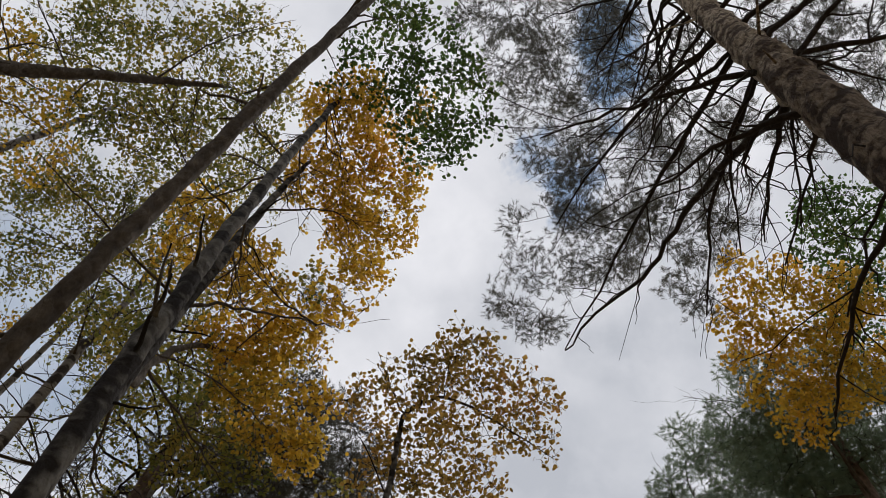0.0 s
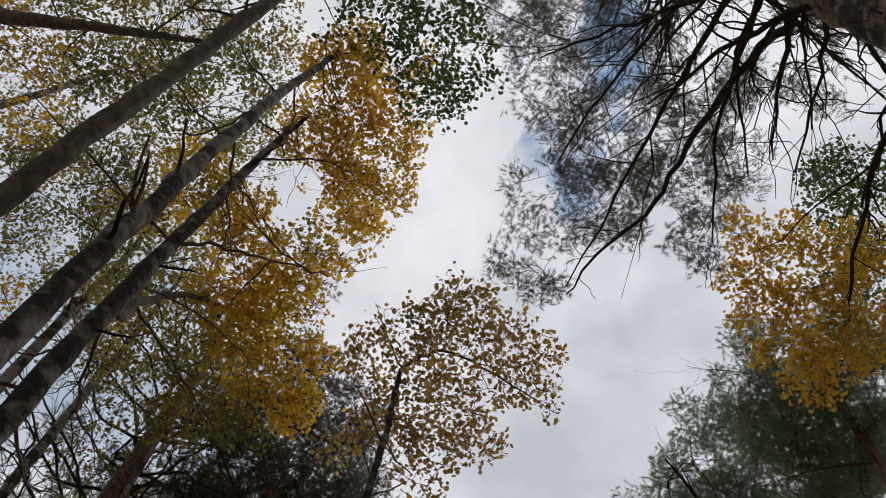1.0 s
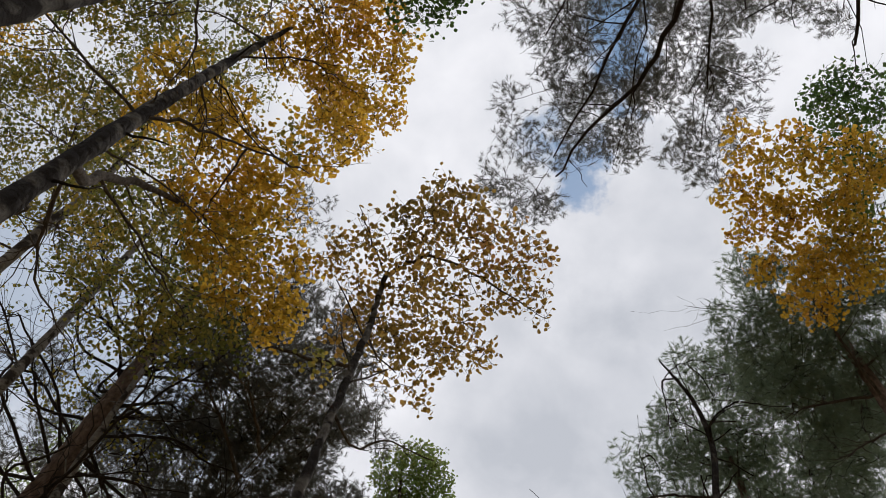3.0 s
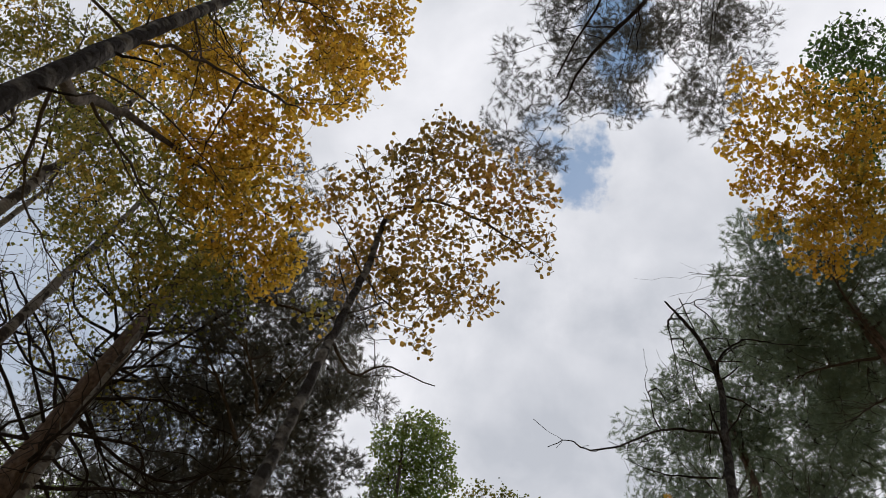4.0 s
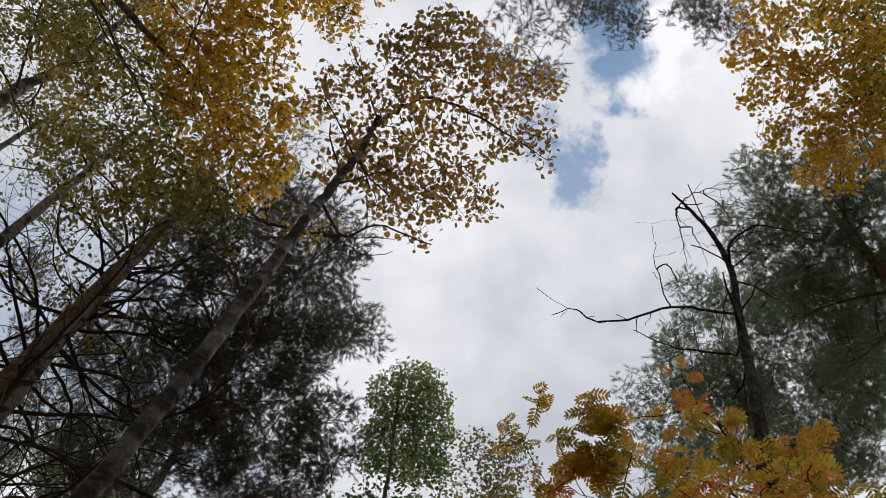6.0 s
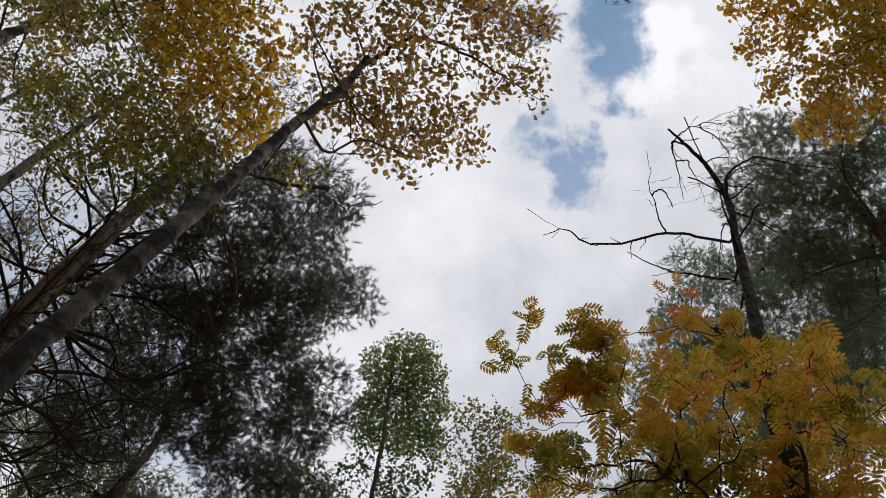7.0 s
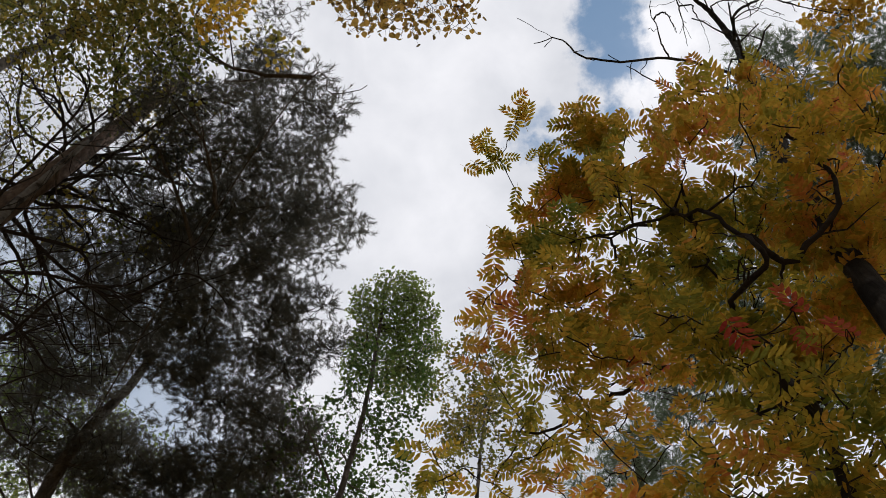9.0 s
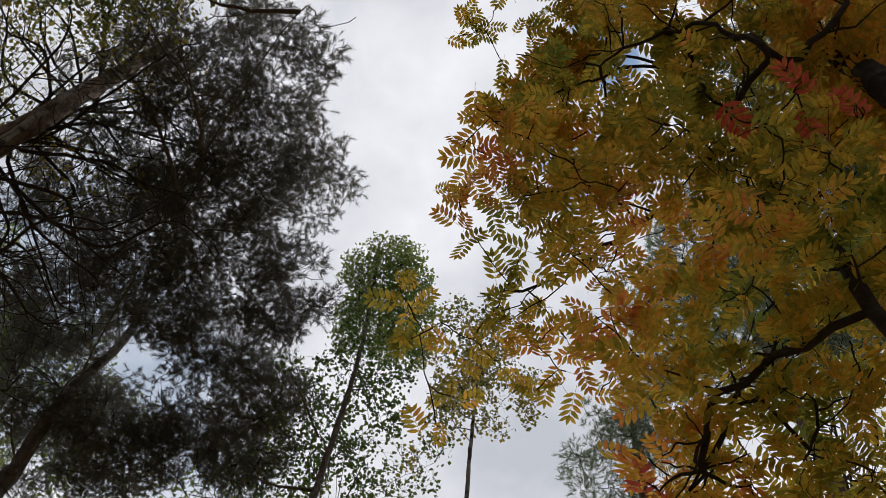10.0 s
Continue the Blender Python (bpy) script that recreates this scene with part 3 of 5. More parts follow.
ASPEN_GOLD_LOW = [
    (-2.57, 3.13, 8.52, 0.22), (-2.33, 3.41, 8.43, 0.25), (-2.64, 3.56, 8.33, 0.21), (-2.27, 3.8, 8.27, 0.25), (-2.19, 4.19, 8.12, 0.22),
    (-2.46, 4.38, 8.01, 0.21), (-2.18, 4.6, 7.95, 0.18), (-2.67, 3.98, 8.15, 0.19), (-2.02, 3.56, 8.4, 0.19), (-3.1, 2.71, 9.08, 0.27),
    (-2.85, 2.98, 8.99, 0.23), (-3.48, 3.16, 9.07, 0.2), (-1.94, 3.85, 8.28, 0.13),
]
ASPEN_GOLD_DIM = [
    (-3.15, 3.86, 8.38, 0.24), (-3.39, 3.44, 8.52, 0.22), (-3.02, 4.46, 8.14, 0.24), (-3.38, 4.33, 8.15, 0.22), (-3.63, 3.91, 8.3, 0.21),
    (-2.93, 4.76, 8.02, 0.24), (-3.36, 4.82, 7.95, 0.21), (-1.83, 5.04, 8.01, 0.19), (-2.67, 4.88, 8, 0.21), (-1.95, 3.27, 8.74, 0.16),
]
BIRCH_LEFT_CROWN = [
    (-5.26, 1.15, 11.47, 0.33), (-4.73, 1.08, 11.56, 0.33), (-4.26, 1.11, 11.59, 0.33), (-3.75, 1.46, 11.49, 0.4),
    (-3.15, 1.33, 11.61, 0.3), (-2.76, 1.54, 11.56, 0.27), (-4.04, 1.81, 11.32, 0.4), (-3.31, 1.87, 11.37, 0.33),
    (-4.52, 2.14, 11.13, 0.4), (-3.87, 2.37, 11.1, 0.37), (-5.04, 1.91, 11.18, 0.33), (-3.07, 2.32, 11.21, 0.3), (-2.85, 1.91, 11.4, 0.27),
    (-5.74, 3.03, 11.73, 0.35), (-5.01, 3.15, 11.75, 0.33), (-6.25, 3.12, 11.63, 0.31), (-6.28, 3.72, 11.38, 0.31),
    (-5.49, 3.79, 11.43, 0.35), (-6.45, 4.05, 11.23, 0.26), (-4.9, 3.84, 11.47, 0.29), (-3.78, 3.19, 11.86, 0.29),
    (-3.26, 3.03, 11.98, 0.25), (-6.11, 4.62, 11.02, 0.29), (-5.48, 5.07, 10.89, 0.29),
]
BIRCH_LEFT_GOLD = [
    (-5.24, 1.05, 10.43, 0.2), (-5.29, 1.38, 10.28, 0.2), (-5.25, 1.77, 10.12, 0.22), (-4.94, 2.07, 10.03, 0.24),
    (-5.3, 2.04, 10.01, 0.18), (-4.83, 1.69, 10.2, 0.2), (-6.03, 4.34, 10.06, 0.2), (-5.1, 2.33, 9.9, 0.17),
]
ASPEN_BROWN_TRUNK = [
    (-1.42, 3.97, 0), (-1.3, 3.96, 2.5), (-1.2, 4, 4), (-1.15, 4.08, 5.5), (-1.13, 4.2, 7), (-1.13, 4.22, 7.9),
]
ASPEN_BROWN_CROWN = [
    (-0.89, 3.64, 8.11, 0.14), (-0.65, 3.66, 8.12, 0.16), (-0.38, 3.77, 8.11, 0.16), (-0.21, 3.95, 8.05, 0.14), (-1.06, 3.87, 7.98, 0.16),
    (-0.75, 4.01, 7.96, 0.19), (0.03, 4.45, 7.85, 0.14), (0.16, 4.62, 7.79, 0.09), (-1.29, 3.92, 7.94, 0.14), (-1.52, 4.04, 7.86, 0.15),
    (-1.25, 4.41, 7.28, 0.14), (-0.96, 4.48, 7.28, 0.16), (-0.71, 4.62, 7.25, 0.14), (-0.86, 4.72, 6.97, 0.12), (-0.77, 4.83, 6.93, 0.08),
    (-1.06, 4.61, 6.99, 0.12), (-1.42, 4.44, 7.25, 0.13), (0.08, 4, 8.06, 0.07),
]
PINE_LEFT_TRUNK = [
    (-5.5, 6.95, 0), (-5.2, 6.71, 5), (-4.96, 6.56, 8), (-4.8, 6.45, 10), (-4.63, 6.34, 12), (-4.6, 6.3, 13.2),
]
PINE_BEHIND_TRUNK = [
    (-5.86, 10, 0), (-5.34, 9.74, 7.36), (-5.26, 9.7, 8.05), (-5.2, 9.54, 9.11), (-4.99, 9.48, 10.36), (-4.97, 9.32, 11.98),
]
BIRCH_BACK_TRUNK = [
    (-2.2, 9.78, 0), (-2.12, 9.76, 5), (-2.05, 9.74, 8), (-2, 9.7, 9.8), (-2, 9.5, 11.2), (-2.02, 9.3, 12.4),
]
BIRCH_BACK_CROWN = [
    (-1.94, 9.1, 11.89, 0.16), (-2.17, 9.38, 11.74, 0.26), (-1.71, 9.34, 11.8, 0.3), (-1.44, 9.59, 11.72, 0.2), (-1.78, 9.75, 11.61, 0.31),
    (-2.19, 9.83, 11.53, 0.28), (-1.38, 9.94, 11.57, 0.18), (-2.37, 10.15, 11.37, 0.23), (-1.92, 10.19, 11.4, 0.3),
    (-1.56, 10.34, 11.38, 0.23),
]
BIRCH_BACK_LOW = [
    (-2.61, 9.94, 9.75, 0.19), (-2.25, 9.6, 9.93, 0.2), (-1.89, 9.26, 10.12, 0.22), (-1.49, 9.36, 10.12, 0.2), (-2.36, 10.34, 9.6, 0.22),
    (-1.79, 9.83, 9.88, 0.22), (-1.38, 9.8, 9.94, 0.19), (-2.64, 10.5, 9.5, 0.2), (-1.68, 10.27, 9.7, 0.2), (-2.11, 10.54, 9.53, 0.19),
    (-2.87, 9.67, 9.84, 0.15), (-1.28, 9.13, 10.25, 0.14), (-2.05, 10.4, 9.17, 0.19), (-1.66, 10.2, 9.29, 0.19), (-2.44, 10.54, 9.06, 0.2),
    (-1.94, 10.76, 9.02, 0.2), (-1.56, 10.73, 9.07, 0.2), (-2.15, 9.92, 9.36, 0.18), (-1.11, 10.59, 9.18, 0.19),
    (-2.69, 10.34, 9.12, 0.18), (-1.31, 10.81, 9.06, 0.19), (-1.76, 9.78, 9.47, 0.17), (-2.83, 10.68, 8.96, 0.18),
]
BIRCH_PALE_CROWN = [
    (-0.83, 9.64, 10.82, 0.22), (-0.5, 9.81, 10.78, 0.25), (-0.22, 10, 10.72, 0.22), (-0.7, 10.03, 10.66, 0.25),
    (-1.04, 10.06, 10.61, 0.21), (-0.46, 10.25, 10.59, 0.27), (-0.92, 10.48, 10.44, 0.27), (-0.17, 10.48, 10.51, 0.25),
    (-0.55, 9.76, 9.71, 0.23), (-0.18, 9.97, 9.65, 0.22), (-0.45, 10.24, 9.51, 0.21), (-0.89, 9.97, 9.58, 0.19),
    (-1.03, 10.31, 9.42, 0.19), (-1.31, 10.58, 9.27, 0.18), (-0.06, 10.22, 9.56, 0.15),
]
SNAG_TRUNK = [
    (0.75, 5.12, 0), (0.92, 5.1, 4), (1.05, 5.1, 5), (1.2, 5.11, 6), (1.3, 5.08, 6.7), (1.21, 4.93, 7.06), (1.02, 4.76, 7.3),
]
YELLOW_R_CROWN = [
    (2.16, 3.9, 9.77, 0.22), (2.51, 3.98, 9.77, 0.25), (2.08, 4.32, 9.58, 0.19), (2.18, 4.63, 9.47, 0.2), (2.54, 4.47, 9.57, 0.28),
    (2.84, 4.22, 9.7, 0.23), (2.39, 4.97, 9.35, 0.22), (2.8, 4.97, 9.39, 0.27), (2.58, 5.33, 9.21, 0.16), (2.9, 5.39, 9.22, 0.2),
    (3.14, 5.11, 9.36, 0.25), (3.47, 5.08, 9.41, 0.2), (3.59, 4.88, 9.51, 0.16), (3.17, 4.68, 9.55, 0.23), (2.11, 3.68, 9.86, 0.12),
]
GREEN_R_CROWN = [
    (3.83, 4.08, 11.72, 0.31), (4.27, 4.18, 11.72, 0.33), (3.63, 4.41, 11.56, 0.24), (4.11, 4.65, 11.51, 0.33), (4.25, 5.17, 11.3, 0.31),
    (3.88, 5.08, 11.3, 0.25), (3.59, 4.02, 11.71, 0.17), (4.02, 3.8, 11.85, 0.15),
]
PINE_R_NEAR_CROWN = [
    (2.79, 6.25, 11.84, 0.2), (3.07, 6.37, 11.81, 0.26), (3.42, 6.54, 11.78, 0.29), (2.91, 6.69, 11.66, 0.23), (3.26, 6.85, 11.62, 0.29),
    (3.76, 6.76, 11.72, 0.32), (4.18, 6.93, 11.69, 0.32), (3.95, 7.3, 11.5, 0.32), (3.52, 7.2, 11.49, 0.27), (3.09, 7.23, 11.43, 0.2),
    (4.22, 7.59, 11.4, 0.32), (3.78, 7.75, 11.28, 0.29), (4.26, 8.12, 11.17, 0.32), (4.28, 6.42, 11.93, 0.29), (3.86, 6.25, 11.96, 0.26),
    (3.35, 7.64, 11.28, 0.22), (3.89, 8.28, 11.05, 0.29),
]
PINE_R_FAR_CROWN = [
    (2.67, 9.36, 14.84, 0.24), (3.05, 9.57, 14.79, 0.29), (3.53, 9.7, 14.78, 0.33), (4.01, 9.83, 14.78, 0.35), (2.74, 9.9, 14.6, 0.26),
    (3.21, 10.12, 14.56, 0.33), (3.79, 10.35, 14.52, 0.37), (2.41, 10.41, 14.34, 0.26), (2.89, 10.63, 14.29, 0.33),
    (4.38, 10.41, 14.56, 0.35), (1.99, 10.91, 14.07, 0.26), (2.57, 11.14, 14.03, 0.33), (3.35, 11.21, 14.08, 0.37),
    (4.04, 11.09, 14.21, 0.37), (1.86, 11.53, 13.78, 0.29), (2.44, 11.76, 13.74, 0.35), (3.21, 11.92, 13.75, 0.37),
    (1.63, 12.05, 13.52, 0.26), (4.1, 11.82, 13.9, 0.39), (4.72, 11.33, 14.18, 0.35), (4.87, 12.07, 13.87, 0.39),
    (5.49, 11.58, 14.16, 0.39), (2.11, 12.27, 13.47, 0.33), (4.46, 12.48, 13.64, 0.39),
]
PINE_BACK_CROWN = [
    (1.03, 12.24, 12.4, 0.22), (1.45, 12.36, 12.39, 0.26), (0.92, 12.7, 12.18, 0.22), (1.43, 12.83, 12.18, 0.29),
    (1.95, 12.79, 12.25, 0.29), (0.72, 13.16, 11.96, 0.22), (1.23, 13.29, 11.96, 0.29), (2.01, 13.27, 12.05, 0.29),
    (2.45, 13.07, 12.18, 0.29),
]
ROWAN_TRUNK = [
    (0.56, 5.28, 0), (0.74, 5.46, 3.18), (0.8, 5.52, 3.6), (0.81, 5.59, 3.9), (0.79, 5.56, 4.24),
]
ROWAN_CROWN_LOW = [
    (-0.24, 5.66, 4.41, 0.06), (-0.12, 5.54, 4.37, 0.07), (0.03, 5.37, 4.35, 0.09), (0.17, 5.23, 4.31, 0.1), (-0, 5.57, 4.15, 0.08),
    (0.17, 5.47, 4.1, 0.1), (0.12, 5.63, 3.92, 0.08), (0.36, 5.07, 4.29, 0.1), (0.33, 5.32, 4.07, 0.11), (0.32, 5.51, 3.88, 0.1),
    (0.24, 5.65, 3.7, 0.08), (0.54, 5.07, 4.2, 0.11), (0.55, 5.23, 4.03, 0.09), (0.46, 5.4, 3.72, 0.1),
]
ROWAN_ORANGE = [
    (-0.37, 5.78, 3.8, 0.07), (-0.17, 5.9, 3.77, 0.07), (-0.27, 5.84, 3.78, 0.05), (-0.34, 5.87, 3.76, 0.05), (-0.28, 6.01, 3.48, 0.05),
    (0.55, 5.12, 3.36, 0.06), (0.64, 5.07, 3.39, 0.05), (0.75, 5.11, 3.28, 0.04), (0.42, 5.82, 3.2, 0.04), (0.48, 5.85, 2.98, 0.05),
]
PINE_A_CROWN = [
    (-0.38, 1.43, 12.29, 0.35), (0.17, 1.47, 12.33, 0.41), (-0.06, 1.89, 11.69, 0.3), (0.28, 2.12, 11.41, 0.33), (0.95, 1.54, 11.94, 0.37),
    (0.1, 2.33, 11.09, 0.16), (0.62, 2.58, 10.82, 0.31), (0.26, 2.78, 10.59, 0.19), (0.87, 2.88, 10.28, 0.3), (0.53, 3.05, 10.18, 0.21),
    (1.2, 2.69, 10.4, 0.24), (3.35, 1.71, 11.03, 0.27), (3.56, 2.06, 10.36, 0.2), (2.92, 1.78, 10.95, 0.24),
]
PINE_A_BOUGHS = [
    (1, 3.26, 9.92, 0.26), (0.36, 3.55, 10.17, 0.21), (-0.02, 3.9, 10.09, 0.25), (-0.16, 4.23, 9.94, 0.23), (0.14, 4.31, 9.94, 0.25),
    (0.37, 4.13, 10.03, 0.16), (0.64, 3.72, 9.91, 0.21), (0.9, 3.52, 9.58, 0.23), (1.25, 3.29, 9.5, 0.22), (1.55, 2.9, 9.69, 0.25),
    (1.61, 3.72, 9.46, 0.23), (1.74, 3.99, 9.36, 0.17), (1.57, 2.55, 10.49, 0.3), (1.36, 2.12, 11.09, 0.31), (1.95, 3.18, 9.72, 0.23),
    (2.07, 2.7, 10.48, 0.24),
]
PINE_LEFT_CROWN = [
    (-2.16, 5.97, 9.9, 0.26), (-1.93, 6.16, 9.84, 0.22), (-2.57, 5.95, 10.08, 0.27), (-3.01, 6.09, 10.2, 0.27), (-2.34, 6.68, 10.22, 0.29),
    (-2.78, 6.58, 10.22, 0.32), (-3.23, 6.66, 10.14, 0.32), (-3.67, 6.62, 10.11, 0.28), (-2.49, 7.13, 10, 0.29), (-3, 7.03, 10, 0.32),
    (-3.45, 7.1, 9.92, 0.32), (-2.12, 7.22, 10, 0.24), (-1.87, 7.39, 9.95, 0.17), (-3.84, 7.3, 9.79, 0.28),
]
PINE_LEFT_BOUGHS = [
    (-3.57, 7.22, 9.97, 0.28), (-3.07, 8.04, 9.66, 0.28), (-3.51, 8.23, 9.53, 0.28), (-2.72, 8.3, 9.58, 0.22), (-2.56, 8.72, 10.29, 0.21),
    (-3.23, 8.7, 9.35, 0.28), (-3.67, 9, 9.18, 0.28), (-3.07, 9.22, 9.14, 0.22), (-3.88, 9.54, 8.92, 0.24), (-3.28, 9.65, 8.93, 0.24),
    (-2.92, 9.74, 8.93, 0.16), (-3.61, 10.01, 8.74, 0.28), (-4.16, 10.08, 8.65, 0.24), (-3.19, 10.16, 8.71, 0.2),
    (-4.09, 7.73, 9.69, 0.22), (-2.76, 5.83, 10.67, 0.28), (-2.34, 5.98, 10.64, 0.24), (-3.09, 6.25, 10.45, 0.28),
    (-3.51, 6.1, 10.47, 0.24),
]
PINE_A_LIMB = [
    (1.27, 1.07, 5.58), (1.16, 1.42, 6.13), (0.99, 2, 6.64), (0.8, 2.47, 6.85), (0.47, 2.83, 7), (0.27, 3.14, 7.07),
]
GOLD_LIMB = [
    (-2.38, 2.55, 5.78), (-2.6, 2.86, 6.72), (-2.84, 3.47, 7.96), (-2.81, 4.1, 8.78), (-2.7, 4.53, 9.04),
]
GOLD_LIMB_LOW = [
    (-2.3, 2.47, 6.71), (-2.1, 2.63, 6.99), (-1.86, 2.95, 7.42), (-1.63, 3.28, 7.85),
]
GREEN_FORK = [
    (-1.82, 1.24, 9.93), (-1.67, 1.19, 10.08), (-1.49, 1.12, 10.23), (-1.17, 1.11, 10.38),
]
SNAG_CURL = [
    (1, 4.8, 7.01), (1.04, 4.76, 7.09), (1.13, 4.73, 7.17), (1.25, 4.7, 7.19), (1.4, 4.72, 7.2),
]
SNAG_SIDE = [
    (1.25, 4.96, 6.64), (1.35, 4.92, 6.78), (1.5, 4.92, 6.9), (1.67, 4.99, 7),
]
SNAG_SHORT = [
    (1.17, 4.89, 6.88), (1.25, 4.86, 6.9), (1.38, 4.87, 6.91), (1.49, 4.94, 7),
]
SNAG_ARC = [
    (1.2, 4.72, 7.18), (1.29, 4.76, 7.06), (1.34, 4.82, 6.93), (1.37, 4.88, 6.91),
]
SNAG_LONG = [
    (1.25, 5.17, 6.21), (1.01, 5.07, 6.12), (0.8, 4.99, 6.03), (0.49, 4.94, 5.8), (0.3, 4.87, 5.7), (0.21, 4.78, 5.67), (0.08, 4.78, 5.61),
]
SNAG_SPUR = [
    (0.8, 4.99, 6.03), (0.76, 4.92, 6.05), (0.75, 4.84, 6.14), (0.73, 4.79, 6.22), (0.74, 4.67, 6.27),
]
SNAG_HOOK = [
    (0.74, 4.79, 6.17), (0.79, 4.78, 6.17), (0.83, 4.83, 6.16), (0.85, 4.88, 6.13),
]
SNAG_LOW = [
    (1.2, 5.24, 5.85), (0.93, 5.14, 5.75), (0.74, 5.07, 5.71), (0.53, 4.94, 5.69),
]
SNAG_STUB = [
    (1.21, 5.08, 6.36), (1.16, 5.16, 6.26), (1.13, 5.34, 6.13),
]
SNAG_HANG = [
    (1, 4.82, 7), (1.01, 4.89, 6.92), (1.02, 4.99, 6.82), (1.04, 5.09, 6.78),
]
SNAG_HANG_B = [
    (1.08, 4.85, 6.94), (1.1, 4.92, 6.86), (1.15, 5.02, 6.82),
]
BROWN_LIMBS_A = [
    (-1.16, 4.29, 8.01), (-0.97, 4.2, 8.07), (-0.72, 4.12, 8.02), (-0.32, 4.29, 7.88), (0.03, 4.53, 7.82),
]
BROWN_TWIG = [
    (-1.15, 4.1, 5.78), (-1, 4.24, 5.62), (-0.83, 4.19, 5.61), (-0.53, 4.29, 5.54),
]
BROWN_SPIKE = [
    (-1.16, 4.29, 8.01), (-1.24, 3.95, 8.04), (-1.31, 3.65, 8.06),
]
BACK_TWIG = [
    (-1.83, 5.54, 8.58), (-1.54, 5.6, 8.37), (-1.21, 5.51, 8.22),
]
PALE_TRUNK = [
    (-4.73, 4.5, 0), (-4.58, 4.03, 8.26), (-4.56, 3.97, 8.84), (-4.44, 3.92, 9.43), (-4.32, 3.72, 10.64), (-4.23, 3.42, 11.77),
]
LEFT_TRUNK = [
    (-4.85, -0.54, 0), (-4.61, 0.83, 7.97), (-4.57, 1.11, 8.95), (-4.04, 1.43, 9.96), (-3.31, 1.85, 11.16),
]
ROWAN_LIMB_A = [
    (0.63, 5.02, 3.57), (0.57, 4.99, 3.75), (0.47, 4.99, 3.9), (0.31, 5.06, 3.96), (0.21, 5.11, 3.98),
]
ROWAN_LIMB_B = [
    (0.86, 4.93, 3.75), (0.88, 4.89, 4.05), (0.82, 4.84, 4.33), (0.75, 4.81, 4.62),
]
ROWAN_LIMB_C = [
    (0.82, 5.56, 3.75), (0.78, 5.5, 3.83), (0.63, 5.53, 3.85), (0.48, 5.57, 3.88),
]
ROWAN_LIMB_D = [
    (0.55, 5.21, 4.04), (0.47, 5.16, 4.17), (0.28, 5.2, 4.24), (0.13, 5.26, 4.31),
]
ROWAN_LIMB_E = [
    (0.69, 5.33, 4.16), (0.53, 5.22, 4.41), (0.35, 5.2, 4.57), (0.19, 5.25, 4.64),
]
ROWAN_LIMB_F = [
    (0.37, 5.82, 2.98), (0.5, 5.78, 3.23), (0.62, 5.76, 3.36), (0.77, 5.72, 3.5),
]
ROWAN_LIMB_G = [
    (0.28, 5.66, 3.92), (0.13, 5.75, 3.92), (0, 5.81, 3.93), (-0.15, 5.86, 4.01),
]
EDGE_CROWN = [
    (-6.32, 9.06, 10.3, 0.28), (-6.2, 9.46, 10.14, 0.25), (-6.39, 9.76, 9.99, 0.25), (-6.09, 9.91, 9.95, 0.18), (-5.71, 10.65, 9.67, 0.25),
    (-5.45, 10.93, 9.57, 0.28), (-5.87, 11.02, 9.49, 0.28), (-5.18, 11.14, 9.51, 0.25), (-3.98, 10.8, 9.78, 0.21),
    (-3.79, 11.13, 9.65, 0.24), (-4.14, 11.23, 9.57, 0.24), (-3.5, 11.03, 9.73, 0.21), (-3.38, 11.3, 9.62, 0.21),
    (-4.83, 11.11, 9.56, 0.21),
]
EDGE_TRUNK = [
    (-5.6, 12.2, 0), (-5.5, 12, 4), (-5.4, 11.5, 7.5), (-5.3, 11, 9.2),
]
ROWAN_FORK_A = [
    (0.35, 5.31, 3.97), (0.45, 5.24, 4.03), (0.56, 5.25, 4.07),
]
ROWAN_FORK_B = [
    (0.53, 5.16, 3.95), (0.61, 5.23, 3.87), (0.68, 5.15, 3.96), (0.75, 5.05, 4.01),
]
ROWAN_FORK_C = [
    (0.48, 5.35, 3.69), (0.6, 5.28, 3.68), (0.65, 5.26, 3.69), (0.65, 5.22, 3.77),
]
ROWAN_FORK_D = [
    (0.58, 5.45, 3.44), (0.6, 5.36, 3.51), (0.57, 5.31, 3.55),
]
ROWAN_FORK_E = [
    (0.6, 5.4, 3.35), (0.68, 5.35, 3.42), (0.76, 5.35, 3.45), (0.85, 5.3, 3.48),
]
ROWAN_FORK_F = [
    (0.34, 5.83, 2.92), (0.38, 5.76, 3.01), (0.46, 5.7, 3.09), (0.52, 5.67, 3.17), (0.58, 5.62, 3.2),
]
ROWAN_FORK_G = [
    (0.46, 5.71, 3.09), (0.56, 5.7, 3.13), (0.62, 5.61, 3.21),
]
ROWAN_FORK_H = [
    (0.6, 5.77, 2.97), (0.63, 5.7, 3.06), (0.63, 5.65, 3.14),
]
ROWAN_FORK_I = [
    (0.26, 5.52, 4.09), (0.16, 5.46, 4.16), (0.03, 5.41, 4.22), (-0.06, 5.31, 4.31),
]
PINE_R_LOW_CROWN = [
    (3.99, 9.59, 12.35, 0.3), (4.49, 9.56, 12.42, 0.33), (4.93, 9.83, 12.35, 0.3), (4.13, 10.06, 12.15, 0.33), (4.7, 10.26, 12.13, 0.37),
    (3.78, 10.48, 11.93, 0.33), (4.27, 10.68, 11.89, 0.37), (4.84, 10.81, 11.9, 0.33), (3.27, 10.67, 11.79, 0.3),
    (3.55, 10.16, 12.04, 0.28), (2.78, 10.62, 11.75, 0.25), (2.28, 10.65, 11.68, 0.22),
]
